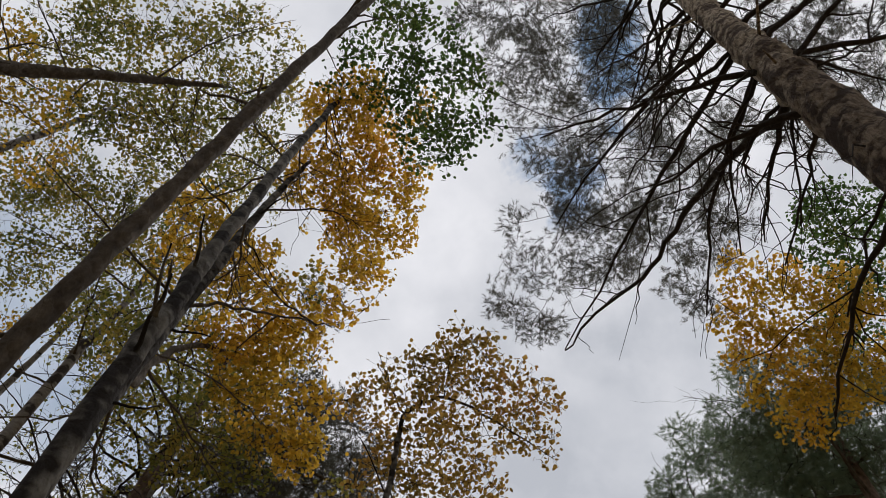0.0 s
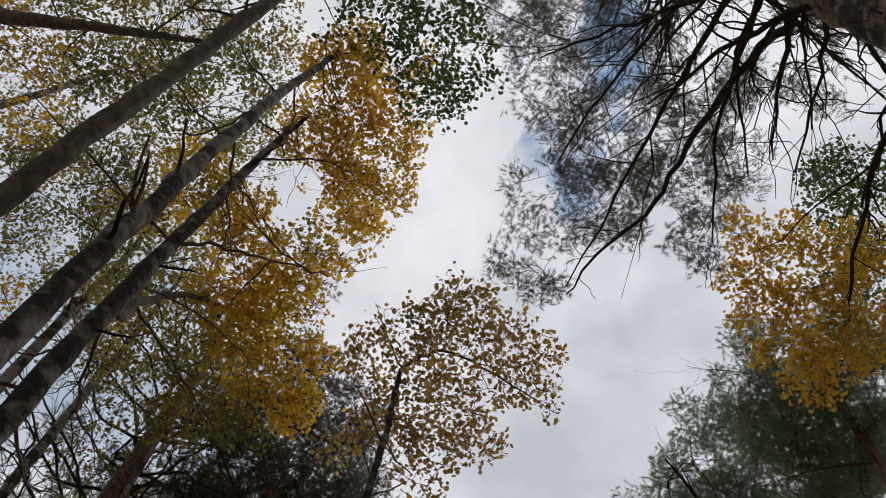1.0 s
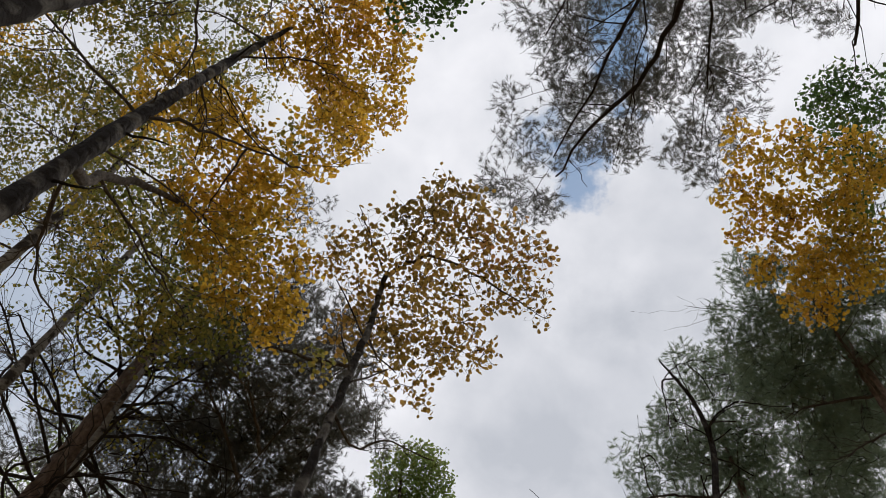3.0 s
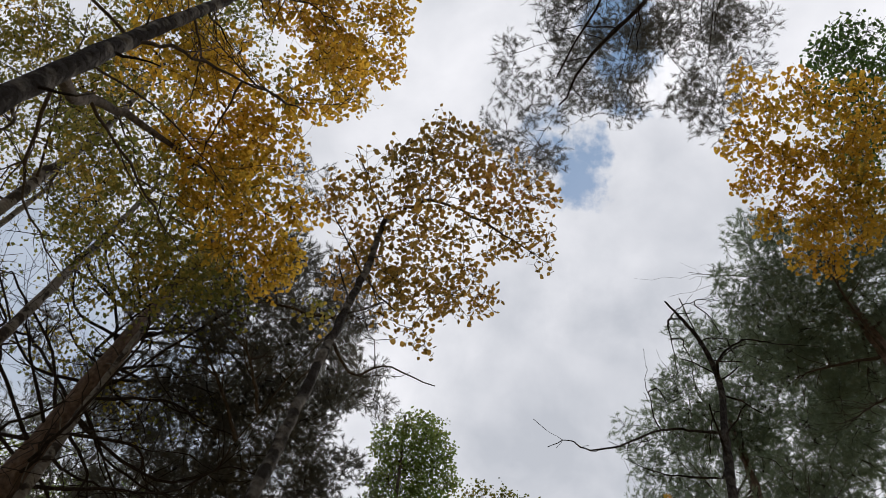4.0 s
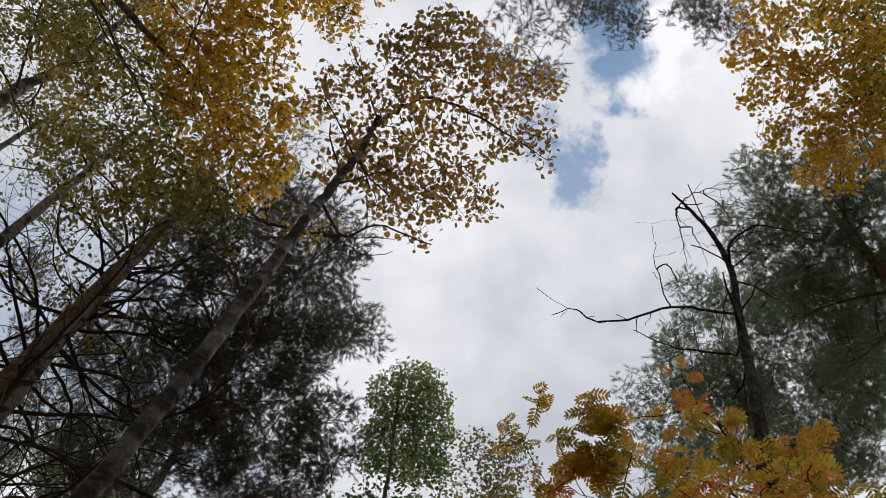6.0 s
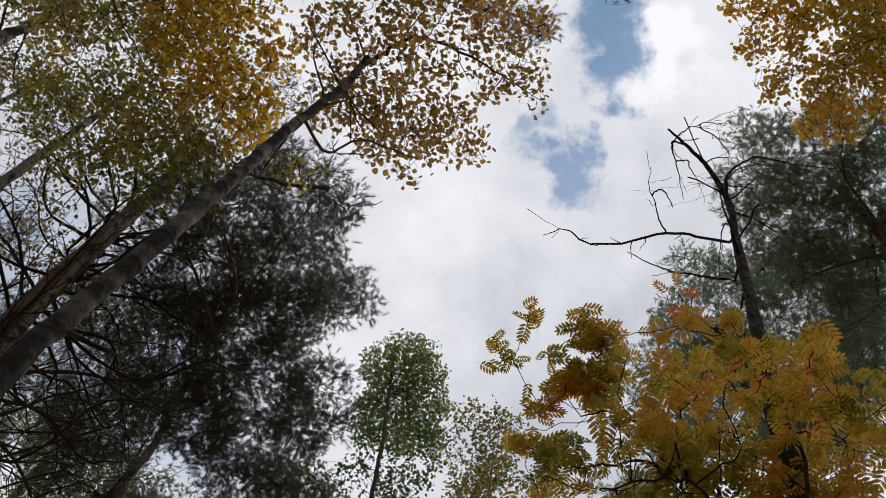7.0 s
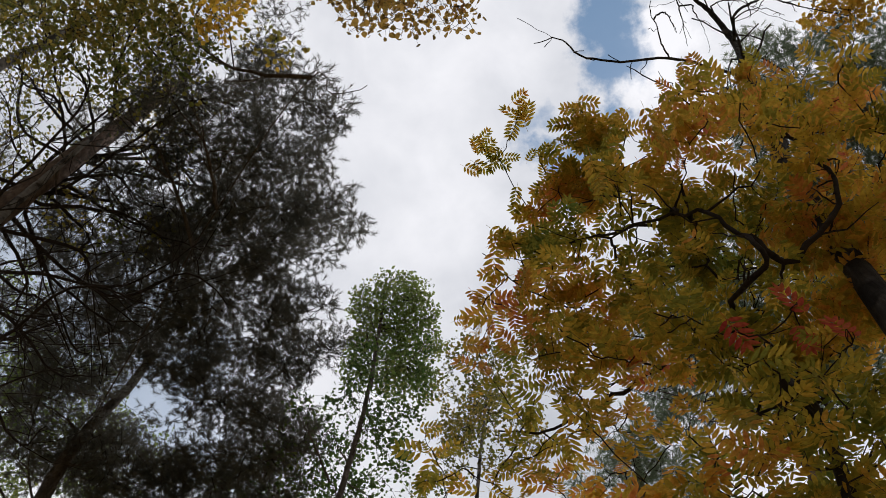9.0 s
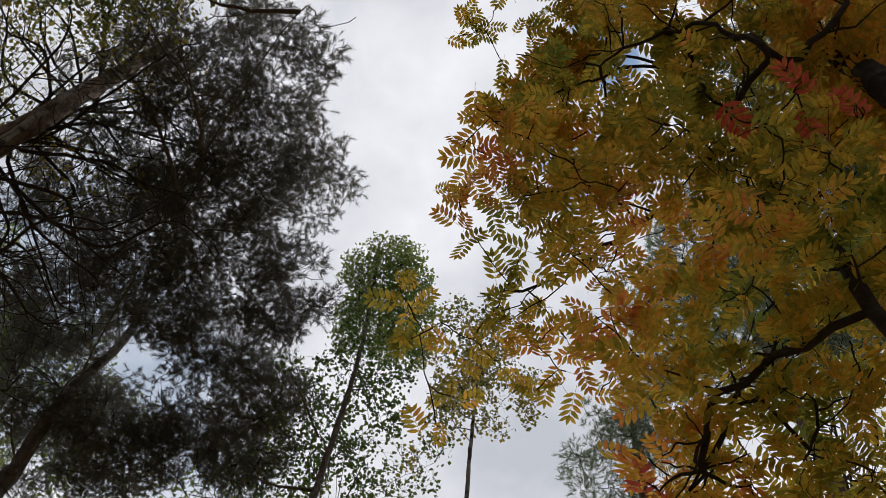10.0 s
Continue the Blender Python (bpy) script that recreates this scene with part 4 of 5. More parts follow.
PINE_A_TOP = [
    (2.06, 3.02, 11.37, 0.23), (2.23, 3.38, 11.23, 0.23), (2.09, 3.77, 11.04, 0.21), (1.95, 4.11, 10.87, 0.16), (2.38, 2.87, 11.47, 0.25),
    (2.64, 2.72, 11.56, 0.25), (3.08, 2.82, 11.57, 0.23), (3.57, 2.97, 11.56, 0.23), (2.35, 3.61, 11.38, 0.2), (2.52, 3.97, 11.24, 0.2),
    (2.38, 4.3, 11.08, 0.18), (2.67, 3.52, 11.46, 0.2), (2.21, 3.94, 11.22, 0.18),
]
SNAG_REACH = [
    (1.25, 4.92, 6.65), (1.38, 4.88, 6.79), (1.53, 4.86, 6.87), (1.73, 4.93, 6.91), (2.07, 5.03, 7.02),
]
ROWAN_SIDE = [
    (0.43, 5.56, 3.54, 0.09), (0.7, 5.05, 4.01, 0.11), (0.63, 5.46, 3.61, 0.1), (0.57, 5.6, 3.42, 0.09), (0.83, 5.05, 3.8, 0.1),
    (0.79, 5.27, 3.59, 0.1), (0.74, 5.44, 3.4, 0.09), (0.71, 5.62, 3.32, 0.09), (0.87, 5.36, 3.45, 0.08), (0.93, 5.18, 3.65, 0.08),
    (0.86, 5.58, 3.35, 0.08), (0.61, 5.71, 3.16, 0.07), (0.46, 5.7, 3.37, 0.07), (0.33, 5.72, 3.46, 0.05), (0.73, 5.68, 3.07, 0.07),
    (0.75, 5.84, 3.01, 0.06), (0.6, 5.81, 3.01, 0.06), (0.46, 5.86, 3.08, 0.05), (0.29, 5.91, 3.04, 0.05),
]
ROWAN_UNDER = [
    (0.1, 5.35, 4.03, 0.08), (0.22, 5.33, 4.06, 0.08), (0.35, 5.31, 3.97, 0.09), (0.28, 5.37, 3.82, 0.08), (0.48, 5.19, 3.92, 0.08),
    (0.51, 5.34, 3.86, 0.08), (0.65, 5.28, 3.9, 0.08), (0.65, 5.29, 3.68, 0.08), (0.82, 5.26, 3.93, 0.08), (0.83, 5.27, 3.71, 0.08),
    (1.01, 5.31, 3.93, 0.08), (1.13, 5.22, 3.98, 0.08), (1.04, 5.26, 3.73, 0.08), (0.01, 5.46, 3.86, 0.07), (0.12, 5.46, 3.88, 0.08),
    (0.49, 5.71, 3.26, 0.07), (0.6, 5.8, 3.23, 0.07), (0.71, 5.77, 3.25, 0.07), (0.83, 5.86, 3.23, 0.07), (0.66, 5.92, 3.18, 0.07),
    (0.77, 5.99, 3.16, 0.07), (0.51, 5.89, 3.18, 0.06), (0.87, 5.73, 3.29, 0.06),
]
ROWAN_CROWN = [
    (0.4, 4.96, 4.68, 0.09), (0.53, 4.92, 4.49, 0.1), (0.81, 4.77, 4.47, 0.09), (0.71, 4.84, 4.21, 0.1), (0.47, 4.93, 4.15, 0.1),
    (0.31, 5.01, 4.32, 0.09), (0.87, 4.81, 4.02, 0.1), (1.04, 4.79, 4.05, 0.09), (0.98, 4.76, 4.17, 0.08), (1.09, 4.81, 3.94, 0.07),
    (0.82, 4.81, 4.35, 0.09),
]
ROWAN_ARM = [
    (-0.18, 5.08, 5.01, 0.04), (-0.11, 5.14, 4.98, 0.04), (-0.22, 5.16, 4.97, 0.02), (-0.01, 4.96, 5.08, 0.04), (-0.04, 5.04, 5.04, 0.03),
    (0.26, 4.99, 5.09, 0.05), (0.2, 5.07, 5.05, 0.05), (0.33, 5.1, 5.05, 0.07), (0.07, 5.15, 5, 0.04), (-0.04, 5.28, 4.93, 0.03),
    (0.14, 5.27, 4.95, 0.07), (0.03, 5.38, 4.89, 0.05), (0.29, 5.29, 4.96, 0.09), (-0.1, 5.38, 4.66, 0.05), (0.04, 5.39, 4.56, 0.07),
]
ROWAN_LINK = [
    (-0.16, 5.66, 4.04, 0.03), (-0.11, 5.74, 4.01, 0.04), (-0.05, 5.81, 3.98, 0.04), (0.01, 5.73, 4.02, 0.05), (0.06, 5.89, 3.96, 0.05),
    (0.13, 6, 3.92, 0.05), (-0.12, 5.23, 4.06, 0.06), (-0.02, 5.31, 4.04, 0.07), (-0.17, 5.34, 4.01, 0.05), (0.07, 5.24, 4.08, 0.06),
    (0.11, 5.36, 4.03, 0.07),
]
ROWAN_GLOW = [
    (-0.06, 5.89, 3.89, 0.07), (0.03, 5.98, 3.86, 0.07), (0.12, 6.07, 3.83, 0.07), (-0.1, 6.02, 3.83, 0.06), (0.02, 6.12, 3.8, 0.06),
    (-0.43, 5.93, 3.84, 0.05), (-0.26, 6.11, 3.77, 0.06), (0.21, 5.77, 3.64, 0.07), (0.26, 5.84, 3.51, 0.06), (0.32, 5.88, 3.39, 0.05),
    (0.2, 5.98, 3.55, 0.04), (0.85, 5.18, 3.64, 0.09), (0.98, 5.24, 3.63, 0.09), (0.72, 5.25, 3.6, 0.08), (1.04, 5.1, 3.69, 0.07),
    (0.94, 5.04, 3.71, 0.07), (0.52, 5.23, 3.58, 0.06), (0.38, 5.18, 3.59, 0.06), (-0.11, 5.39, 4.1, 0.07), (0.01, 5.48, 3.97, 0.08),
    (-0.2, 5.52, 4.04, 0.06), (0.21, 5.45, 3.89, 0.08), (0.62, 4.8, 4.61, 0.09), (0.78, 4.8, 4.6, 0.08),
]
ROWAN_FIRE = [
    (0.72, 4.97, 5.24, 0.05), (0.77, 5.05, 5.12, 0.06), (0.62, 5.08, 5.08, 0.05), (1.09, 4.96, 4.65, 0.08), (1.18, 4.9, 4.57, 0.07),
    (1, 5.07, 4.48, 0.07), (1.11, 5.07, 4.38, 0.08), (0.82, 4.98, 3.86, 0.08), (0.92, 5.0, 3.86, 0.08), (1.0, 5.02, 3.85, 0.08),
    (0.74, 5.04, 3.86, 0.07), (0.87, 5.08, 3.8, 0.08), (0.97, 5.1, 3.8, 0.08),
]
PINE_FAR_CROWN = [
    (-3.24, 5.58, 13.34, 0.18), (-2.91, 5.53, 13.4, 0.15), (-3.43, 5.98, 13.14, 0.22), (-3.09, 5.93, 13.19, 0.18),
    (-2.5, 8.64, 12.05, 0.2), (-2.32, 8.39, 12.18, 0.17), (-2.73, 8.24, 12.2, 0.23), (-2.99, 8.6, 12.01, 0.23), (-3.22, 8.12, 12.2, 0.23),
    (-2.87, 7.92, 12.33, 0.23), (-3.27, 7.59, 12.43, 0.25), (-2.92, 7.24, 12.63, 0.22), (-3.26, 8.88, 11.86, 0.22),
    (-2.89, 9.67, 11.55, 0.25), (-3.29, 9.48, 11.58, 0.25), (-2.65, 9.92, 11.46, 0.2), (-3.48, 9.92, 11.37, 0.25),
    (-3.57, 8.47, 12.01, 0.25), (-3.56, 6.8, 12.75, 0.22),
]
PINE_FAR_LOW = [
    (-6.3, 9.96, 9.91, 0.24), (-6.11, 10.36, 9.75, 0.25), (-6.28, 10.86, 9.52, 0.25), (-5.74, 10.01, 9.95, 0.21),
    (-5.63, 10.53, 9.73, 0.25), (-5.3, 10.88, 9.61, 0.25), (-4.94, 10.65, 9.75, 0.24), (-4.61, 10.93, 9.65, 0.24),
    (-4.99, 10.2, 9.94, 0.18), (-4.52, 10.5, 9.86, 0.22), (-5.94, 11.01, 9.48, 0.24), (-5.38, 9.78, 10.08, 0.15),
]


def loose_crown(centre, reach, count, size):
    """Clumps strewn through an egg-shaped crown."""
    k = np.arange(count)
    d, a = np.sqrt((k + 0.5) / count), k * 2.39996 + rng.uniform(0, 6)
    p = np.stack([d * np.cos(a), d * np.sin(a), rng.uniform(-1, 1, count) * np.sqrt(1.02 - d * d)], 1) + rng.normal(size=(count, 3)) * 0.08
    p = p * reach + np.array(centre)
    return [(*q, size * rng.uniform(0.7, 1.3)) for q in p]


# ---- the big pine beside the path ----
pine = Tree("pine_tree", "tall pine with scaly orange-brown trunk and dead lower branches", "tree",
            [(1.3, 0.98, 0), (1.27, 0.95, 4), (1.31, 0.93, 6.5), (1.36, 0.88, 9), (1.36, 0.9, 11.5), (1.32, 0.95, 13)], 0.12, 0.044, PINE_BARK, DARK_BARK, "pines", 0.4, 26, 0.008, 14, 150, 0.045)
for k in range(30):
    z = 5.2 + 5.6 * k / 30
    a = radians(rng.uniform(-60, 175))
    start = np.array([1.26, 0.93, z])
    end = start + np.array([math.cos(a), math.sin(a), rng.uniform(0.05, 0.6)]) * rng.uniform(0.8, 2.2 if a < 1.4 else 1.3)
    pine.limb([start, (start + end) / 2 + np.array([0, 0, 0.1]), end], 0.019, 0.004, spurs=12, spur=0.55, mat=TWIG)
pine.limb(PINE_A_LIMB, 0.026, 0.006, spurs=9, spur=0.35, mat=TWIG)
for tip in PINE_A_BARE:
    tip = np.array(tip)
    reach = math.hypot(tip[0] - 1.28, tip[1] - 0.98)
    origin = np.array([1.28, 0.98, float(np.clip(tip[2] + 0.1 * reach + rng.uniform(-0.2, 0.3), 4.2, 8.5))])
    mid = origin * 0.5 + tip * 0.5 + np.array([0, 0, 0.10 * reach]) + rng.normal(size=3) * 0.08
    pine.limb([origin, mid, tip], 0.010 + 0.006 * reach, 0.004, spurs=14, spur=0.15 * reach + 0.12, mat=TWIG)
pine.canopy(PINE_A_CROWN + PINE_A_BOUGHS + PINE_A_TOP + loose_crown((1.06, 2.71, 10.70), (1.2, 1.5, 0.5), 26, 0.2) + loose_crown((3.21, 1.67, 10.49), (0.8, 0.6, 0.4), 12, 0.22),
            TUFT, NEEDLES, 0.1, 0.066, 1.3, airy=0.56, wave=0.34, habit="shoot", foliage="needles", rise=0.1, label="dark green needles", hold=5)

# ---- aspens on the other side ----
aspen = Tree("aspen_tree", "slender dark-barked aspen with a green crown", "tree", ASPEN_GREEN_TRUNK, 0.05, 0.022, DARK_BARK, DARK_BARK, "aspens", 0.45, 14)
aspen.limb(GREEN_FORK, 0.024, 0.006)
aspen.canopy(ASPEN_GREEN_CROWN + loose_crown((-0.89, 1.71, 10.16), (0.55, 0.7, 0.3), 10, 0.2), ROUND, LEAF_GREEN, 0.046, 0.063, 1.2, airy=0.48, wave=0.32, singles=300, single_mat=ONE_GREEN, stalks=True)

tall = Tree("aspen_tree", "slim brown-grey aspen with a high golden crown", "tree", ASPEN_TALL_TRUNK, 0.049, 0.018, ASPEN_BARK, DARK_BARK, "aspens", 0.45, 14)
side_limbs(tall, 5.5, 10.0, 9, 1.0, 0.009, (40, 240))
tall.canopy(ASPEN_GOLD_CROWN[9:] + loose_crown((-1.68, 2.76, 10.40), (0.7, 0.98, 0.3), 28, 0.2), ROUND, LEAF_GOLD, 0.043, 0.057, airy=0.28, wave=0.36, singles=300, single_mat=ONE_GOLD)

gold = Tree("aspen_tree", "pale-barked aspen hung with golden yellow leaves", "tree", ASPEN_GOLD_TRUNK, 0.085, 0.015, ASPEN_BARK, DARK_BARK, "aspens", 0.4, 16)
gold.limb(GOLD_LIMB, 0.036, 0.010, spurs=7, spur=0.45)
gold.limb(GOLD_LIMB_LOW, 0.014, 0.005, spurs=6)
side_limbs(gold, 4.5, 9.5, 14, 1.3, 0.011, (20, 250))
gold.canopy(ASPEN_GOLD_LOW + loose_crown((-2.35, 3.91, 8.21), (0.48, 1.2, 0.3), 16, 0.18), ROUND, LEAF_GOLD, 0.042, 0.056, 1.35, airy=0.28, wave=0.36, singles=300, single_mat=ONE_GOLD)
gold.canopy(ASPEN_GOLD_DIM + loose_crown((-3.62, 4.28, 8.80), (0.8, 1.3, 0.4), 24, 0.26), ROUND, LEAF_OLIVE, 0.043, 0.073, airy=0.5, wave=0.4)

brown = Tree("aspen_tree", "young aspen with thin brownish yellow leaves against the sky", "tree", ASPEN_BROWN_TRUNK, 0.037, 0.019, ASPEN_BARK, DARK_BARK, "aspens", 0.5, 14)
brown.limb(BROWN_LIMBS_A, 0.022, 0.005, spurs=4)
brown.limb(BROWN_TWIG, 0.010, 0.003, spurs=3)
brown.limb(BROWN_SPIKE, 0.010, 0.003, spurs=2)
brown.canopy(ASPEN_BROWN_CROWN + loose_crown((-0.70, 4.26, 7.85), (0.8, 0.72, 0.2), 36, 0.15), ROUND, LEAF_BROWN, 0.042, 0.06, 1.25, airy=0.3, wave=0.2, singles=300, single_mat=ONE_BROWN, stalks=True, hold=5)

# ---- birches ----
left = Tree("birch_tree", "birch with dense small green and olive leaves", "tree", LEFT_TRUNK, 0.11, 0.02, DARK_BARK, DARK_BARK, "birches", 0.45)
side_limbs(left, 6.0, 10.5, 8, 1.4, 0.012)
left.canopy(BIRCH_LEFT_CROWN[:14], HEART, LEAF_OLIVE, 0.05, 0.075, airy=0.3)
left.canopy(BIRCH_LEFT_GOLD, HEART, LEAF_GOLD, 0.052, 0.075)
pale = Tree("birch_tree", "white-trunked birch with thin olive leaves", "tree", PALE_TRUNK, 0.06, 0.02, BIRCH_BARK, DARK_BARK, "birches", 0.45)
side_limbs(pale, 5.0, 11.0, 14, 1.6, 0.013, spurs=16, spur=0.6)
pale.canopy(BIRCH_LEFT_CROWN[14:], HEART, LEAF_OLIVE, 0.05, 0.075, airy=0.35)
for label, trunk, centre, reach, count, mat, cover in (
        ("tall birch with a loose green crown", [(-6.6, 1.6, 0), (-6.3, 1.9, 6), (-5.9, 2.3, 11), (-5.6, 2.4, 13.4)], (-5.2, 2.6, 12.9), (2.1, 1.7, 0.9), 54, LEAF_OLIVE, 0.55),
        ("birch with dull olive leaves behind the aspens", [(-7, 5.6, 0), (-6.8, 5.4, 6), (-6.5, 5.2, 10), (-6.2, 5, 12.6)], (-5.9, 5.0, 12.1), (1.9, 1.9, 0.8), 36, LEAF_OLIVE, 0.5),
        ("birch with sparse yellowing leaves", [(-5.6, 5.9, 0), (-5.3, 5.6, 6), (-5, 5.3, 10), (-4.8, 5.1, 12.4)], (-4.7, 5.2, 12.0), (1.5, 1.6, 0.7), 22, LEAF_OLIVE, 0.5),
        ("birch with thin olive leaves among pine boughs", [(-5.2, 7.4, 0), (-5, 7, 5), (-4.7, 6.5, 8), (-4.5, 6.2, 10.2)], (-4.73, 6.00, 9.79), (1.4, 1.3, 0.4), 20, LEAF_OLIVE, 0.4),
        ("leafy yellow-green birch at the edge", [(-8.3, 11, 0), (-8.1, 10.9, 6), (-7.8, 10.8, 10), (-7.5, 10.7, 12.2)], (-7.3, 10.6, 11.4), (1.7, 1.7, 1.0), 30, LEAF_FRESH, 1.0)):
    tree = Tree("birch_tree", label, "tree", trunk, 0.09, 0.015, BIRCH_BARK, DARK_BARK, "birches", 0.6)
    tree.canopy(loose_crown(centre, reach, count, 0.34), HEART, mat, 0.05, 0.092, keep=cover, airy=0.5, wave=0.6)
edge = Tree("birch_tree", "low yellow-green birch behind the dark pine", "tree", EDGE_TRUNK, 0.06, 0.012, BIRCH_BARK, DARK_BARK, "birches", 0.5)
edge.canopy(EDGE_CROWN, HEART, LEAF_FRESH, 0.055, 0.085)
back = Tree("birch_tree", "upright birch with a dense green top", "tree", BIRCH_BACK_TRUNK, 0.045, 0.012, DARK_BARK, DARK_BARK, "birches", 0.5)
side_limbs(back, 6.5, 11.5, 8, 0.6, 0.007, spurs=6, spur=0.25)
side_limbs(back, 5.2, 8.6, 7, 1.3, 0.016, (150, 330), spurs=10, spur=0.5)
back.canopy(BIRCH_BACK_CROWN, HEART, LEAF_FRESH, 0.044, 0.047, 1.25, airy=0.15, wave=0.25)
back.canopy(BIRCH_BACK_LOW + loose_crown((-2.95, 10.4, 9.3), (0.5, 0.6, 0.3), 10, 0.2), HEART, LEAF_GREEN, 0.05, 0.068, airy=0.3, wave=0.4)
thin = Tree("birch_tree", "small birch with pale yellowing leaves", "tree", [(-0.9, 11.2, 0), (-0.8, 10.7, 5), (-0.7, 10.3, 8.5), (-0.6, 10.2, 10.8)], 0.042, 0.01, BIRCH_BARK,
            DARK_BARK, "birches", 0.5)
thin.canopy(BIRCH_PALE_CROWN, HEART, LEAF_OLIVE, 0.046, 0.062, 1.3)
yellow = Tree("birch_tree", "birch with bright yellow drooping leaves", "tree", [(6.0, 5.6, 0), (5.9, 5.4, 5), (5.6, 5.1, 9), (5.2, 4.8, 11.6)], 0.13, 0.02, BIRCH_BARK, DARK_BARK,
              "birches", 0.55)
yellow.canopy(GREEN_R_CROWN, HEART, LEAF_GREEN, 0.055, 0.07, 1.5)
yellow.canopy(YELLOW_R_CROWN + loose_crown((2.95, 4.60, 9.54), (0.85, 0.95, 0.3), 24, 0.2), ROUND, LEAF_GOLD, 0.042, 0.055, 1.12, airy=0.28, wave=0.3, singles=300, single_mat=ONE_GOLD)

# ---- pines further off ----
red = Tree("pine_tree", "dark pine with reddish trunk and heavy crown", "tree", PINE_LEFT_TRUNK, 0.19, 0.03, RED_BARK, DARK_BARK, "pines", 0.5, 14)
for k in range(72):
    z = 4.6 + 6.8 * k / 72
    a = radians(rng.uniform(-150, 110))
    start = np.array([-5.0, 6.6, z])
    end = start + np.array([math.cos(a), math.sin(a), rng.uniform(0.0, 0.45)]) * rng.uniform(1.2, 2.3)
    red.limb([start, start * 0.6 + end * 0.4 + rng.normal(size=3) * 0.2, start * 0.3 + end * 0.7 + rng.normal(size=3) * 0.2, end], 0.022, 0.004, spurs=12, spur=0.6, mat=TWIG)
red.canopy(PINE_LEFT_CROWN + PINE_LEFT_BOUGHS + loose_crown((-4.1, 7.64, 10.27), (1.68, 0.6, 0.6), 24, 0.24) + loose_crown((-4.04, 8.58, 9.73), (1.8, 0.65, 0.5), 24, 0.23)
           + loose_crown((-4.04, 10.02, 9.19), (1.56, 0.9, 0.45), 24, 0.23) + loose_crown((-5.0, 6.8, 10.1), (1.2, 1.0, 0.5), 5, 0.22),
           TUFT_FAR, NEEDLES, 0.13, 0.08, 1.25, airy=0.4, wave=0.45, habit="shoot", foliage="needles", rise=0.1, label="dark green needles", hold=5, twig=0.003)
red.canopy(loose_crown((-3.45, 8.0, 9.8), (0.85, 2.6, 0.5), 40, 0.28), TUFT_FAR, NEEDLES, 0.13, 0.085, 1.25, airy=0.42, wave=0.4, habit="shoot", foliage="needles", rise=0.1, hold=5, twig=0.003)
behind = Tree("pine_tree", "slim pine with loose dark green boughs", "tree", PINE_BEHIND_TRUNK, 0.11, 0.03, DARK_BARK, DARK_BARK, "pines", 0.6)
behind.limb(BACK_TWIG, 0.008, 0.003, spurs=2, spur=0.15)
side_limbs(behind, 6.2, 11.5, 18, 1.7, 0.02, (110, 290), spurs=18, spur=0.6)
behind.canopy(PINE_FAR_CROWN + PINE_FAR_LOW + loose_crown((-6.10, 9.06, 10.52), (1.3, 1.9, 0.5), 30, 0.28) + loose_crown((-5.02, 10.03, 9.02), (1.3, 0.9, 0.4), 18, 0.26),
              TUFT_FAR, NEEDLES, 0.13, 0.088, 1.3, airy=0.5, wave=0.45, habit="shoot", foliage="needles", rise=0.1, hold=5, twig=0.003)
right = Tree("pine_tree", "pine with dense green needles behind a dead tree", "tree", [(4.7, 8.3, 0), (4.5, 7.9, 6), (4.2, 7.4, 10), (4, 7.1, 12.6)], 0.18, 0.03, RED_BARK, DARK_BARK, "pines", 0.55)
side_limbs(right, 7.2, 12.4, 16, 1.7, 0.02, spurs=16, spur=0.5)
right.canopy(PINE_R_NEAR_CROWN + loose_crown((3.88, 7.23, 11.52), (1.0, 1.0, 0.5), 34, 0.32), TUFT_FAR, NEEDLES_PALE, 0.13, 0.08, 1.3, airy=0.3, wave=0.45, habit="shoot", foliage="needles", rise=0.1, hold=5, twig=0.003)
far = Tree("pine_tree", "broad far pine with grey-green needles", "tree", [(4, 12.6, 0), (3.8, 12.2, 6), (3.6, 11.6, 11), (3.4, 11, 15)], 0.2, 0.03, RED_BARK, DARK_BARK, "pines", 0.55)
side_limbs(far, 8.5, 14.6, 18, 2.3, 0.024, spurs=16, spur=0.6)
far.canopy(PINE_R_FAR_CROWN + PINE_R_LOW_CROWN + loose_crown((4.28, 11.00, 14.06), (2.3, 1.9, 0.7), 66, 0.4), TUFT_FAR, NEEDLES_PALE, 0.16, 0.105, 1.25, airy=0.36, wave=0.6, habit="shoot", foliage="needles", rise=0.1, hold=5, twig=0.004)
last = Tree("pine_tree", "far pine half hidden by rowan leaves", "tree", [(1.6, 14.2, 0), (1.6, 13.8, 6), (1.6, 13.2, 11), (1.6, 12.9, 13)], 0.16, 0.03, RED_BARK, DARK_BARK, "pines", 0.6)
last.canopy(PINE_BACK_CROWN + loose_crown((1.59, 12.92, 12.16), (1.0, 0.9, 0.4), 16, 0.34), TUFT_FAR, NEEDLES_PALE, 0.16, 0.1, 1.25, airy=0.45, wave=0.6, habit="shoot", foliage="needles", rise=0.1, hold=5, twig=0.004)

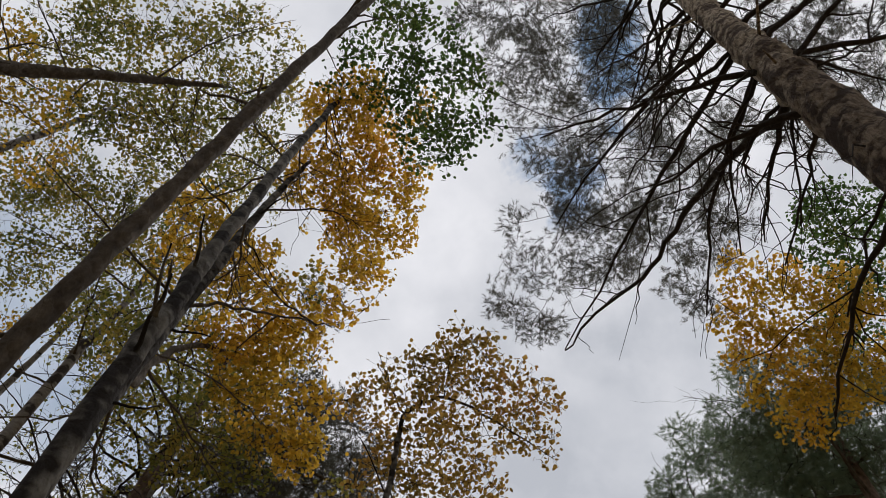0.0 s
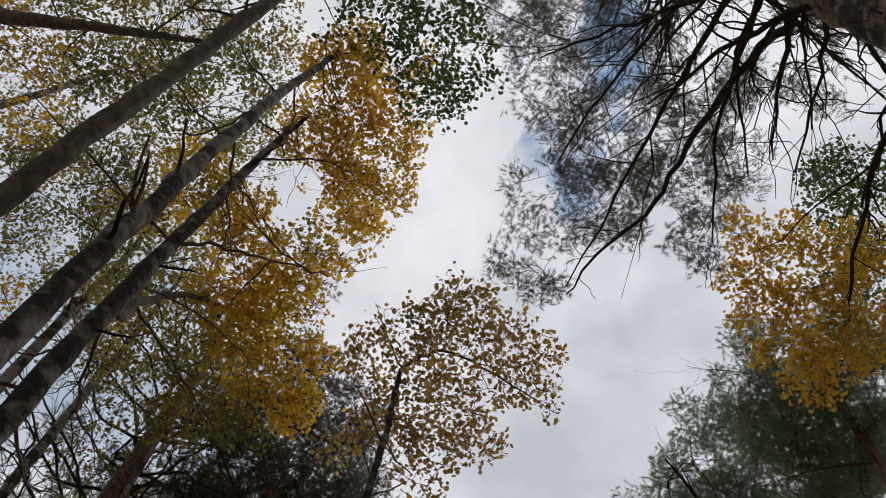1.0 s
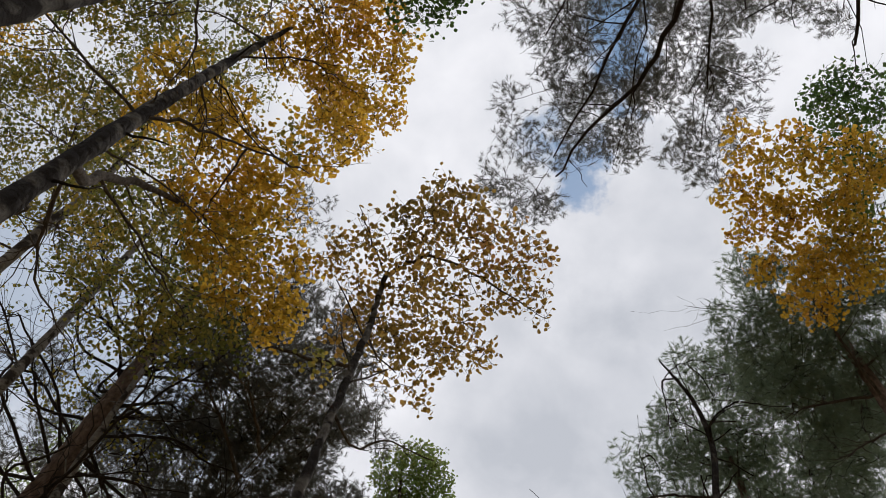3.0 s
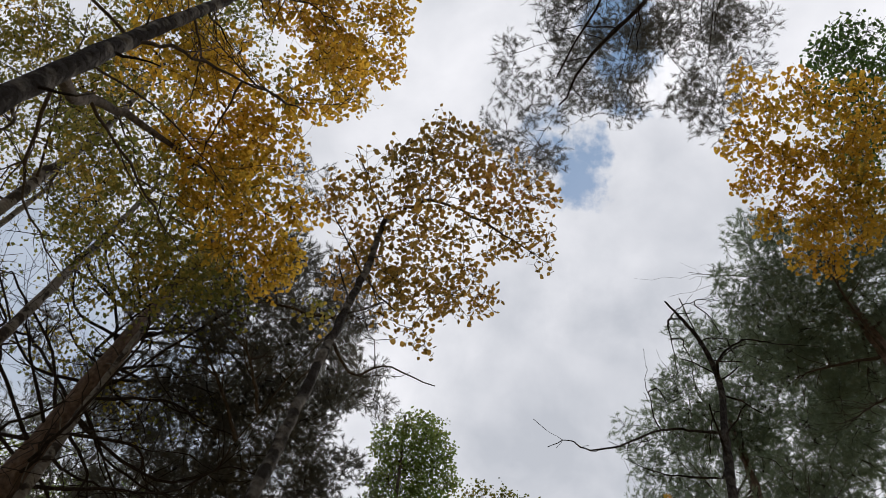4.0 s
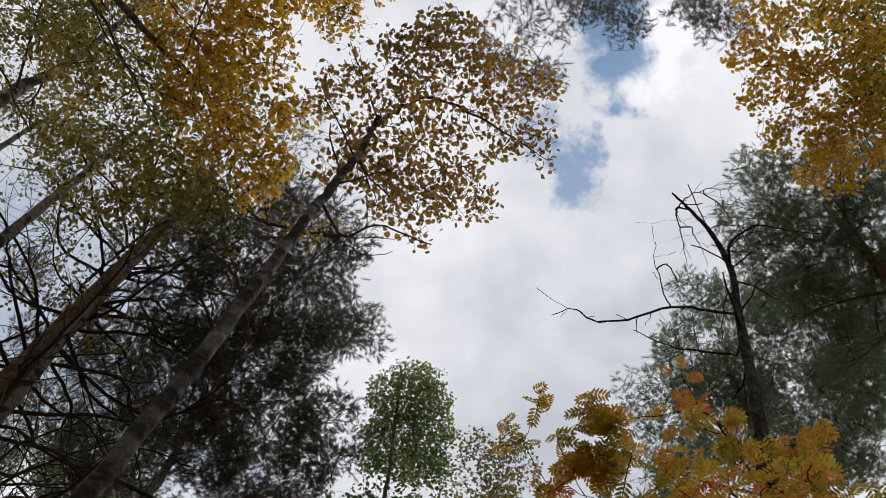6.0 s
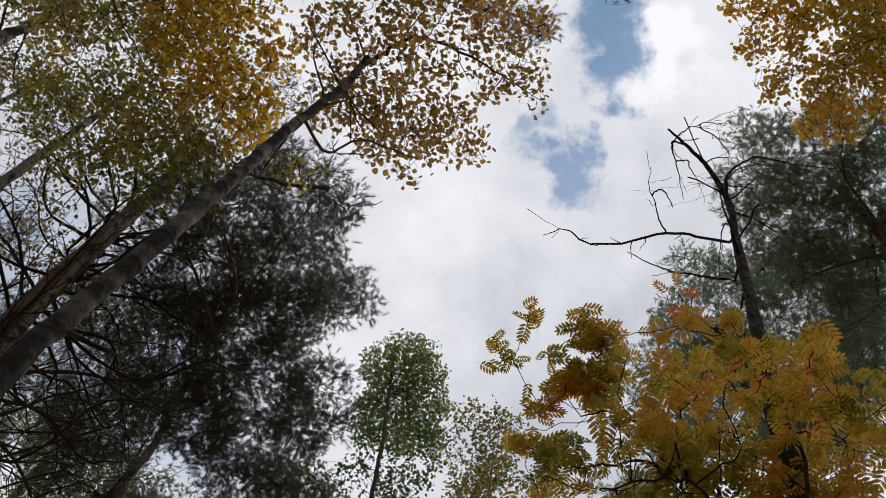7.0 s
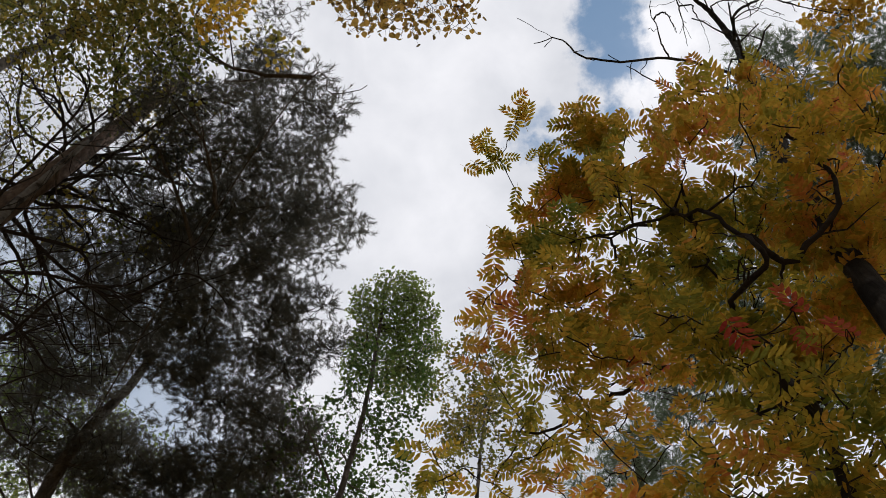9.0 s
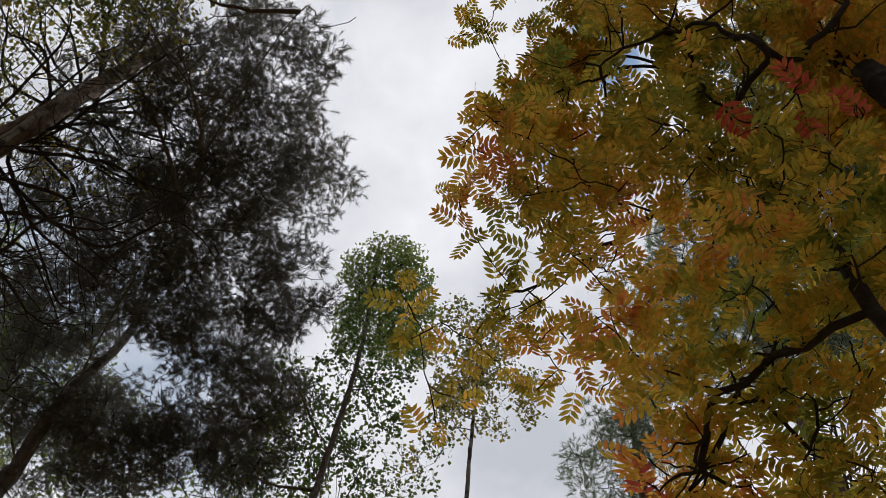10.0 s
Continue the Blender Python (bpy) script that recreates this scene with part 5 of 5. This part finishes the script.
# ---- the dead tree ----
snag = Tree("dead_tree", "bare dead tree with broken crooked branches", "tree", SNAG_TRUNK, 0.042, 0.006, DEAD, DEAD, "", 0.3, 12, 0.003, 10)
snag.limb(SNAG_LONG, 0.010, 0.002, spurs=8, spur=0.12)
snag.limb(SNAG_LOW, 0.008, 0.002, spurs=4, spur=0.2)
snag.limb(SNAG_CURL, 0.007, 0.002, spurs=9, spur=0.15)
snag.limb(SNAG_REACH, 0.010, 0.002, spurs=6, spur=0.2)
for line in (SNAG_SIDE, SNAG_SHORT, SNAG_ARC, SNAG_SPUR, SNAG_HOOK, SNAG_STUB, SNAG_HANG, SNAG_HANG_B):
    snag.limb(line, 0.005, 0.0015, spurs=3, spur=0.12)

# ---- the rowan ----
rowan = Tree("rowan_tree", "rowan with feathered leaves turning yellow, orange and red", "tree", ROWAN_TRUNK, 0.021, 0.009, TWIG, TWIG, "", 0.45)
for line in (ROWAN_LIMB_A, ROWAN_LIMB_B, ROWAN_LIMB_C, ROWAN_LIMB_D, ROWAN_LIMB_E, ROWAN_LIMB_F, ROWAN_LIMB_G):
    rowan.limb(line, 0.011, 0.003, spurs=7, spur=0.2)
for line in (ROWAN_FORK_A, ROWAN_FORK_B, ROWAN_FORK_C, ROWAN_FORK_D, ROWAN_FORK_E, ROWAN_FORK_F, ROWAN_FORK_G, ROWAN_FORK_H, ROWAN_FORK_I):
    rowan.limb(line, 0.005, 0.0018, spurs=4, spur=0.12, sides=6)
ROWAN_INNER = loose_crown((0.65, 5.33, 3.17), (0.3, 0.25, 0.1), 16, 0.08) + loose_crown((0.60, 5.84, 3.21), (0.36, 0.3, 0.12), 22, 0.08) + loose_crown((0.75, 5.98, 3.12), (0.42, 0.16, 0.1), 22, 0.08) + loose_crown((0.65, 5.6, 3.15), (0.42, 0.15, 0.1), 18, 0.08)
ROWAN_THIN = loose_crown((0.79, 4.98, 4.05), (0.5, 0.38, 0.14), 36, 0.1) + loose_crown((0.53, 5.40, 3.62), (0.48, 0.35, 0.12), 26, 0.09)
for clump, mat, gap, airy, count in ((ROWAN_CROWN, LEAF_ROWAN, 0.068, 0.2, 300), (ROWAN_ARM, LEAF_ROWAN, 0.04, 0.0, 0), (ROWAN_CROWN_LOW + ROWAN_LINK + ROWAN_ORANGE[:5], LEAF_ROWAN, 0.062, 0.12, 0),
                                     (ROWAN_SIDE + ROWAN_INNER + ROWAN_UNDER, LEAF_ROWAN, 0.068, 0.15, 0), (ROWAN_THIN, LEAF_ROWAN, 0.085, 0.2, 0), (ROWAN_GLOW[:18], LEAF_ROWAN, 0.062, 0.1, 0),
                                     (ROWAN_GLOW[18:] + ROWAN_FIRE, LEAF_FLAME, 0.062, 0.1, 0), (ROWAN_ORANGE[8:], LEAF_FLAME, 0.06, 0.1, 0), (ROWAN_ORANGE[5:8], LEAF_CRIMSON, 0.072, 0.1, 0)):
    rowan.canopy(clump, FEATHER, mat, 0.112, gap, 1.1, 0.9, airy=airy, wave=0.1, habit="fan", stalks=True, singles=count, single_mat=ONE_ROWAN, hold=5, twig=0.0018)
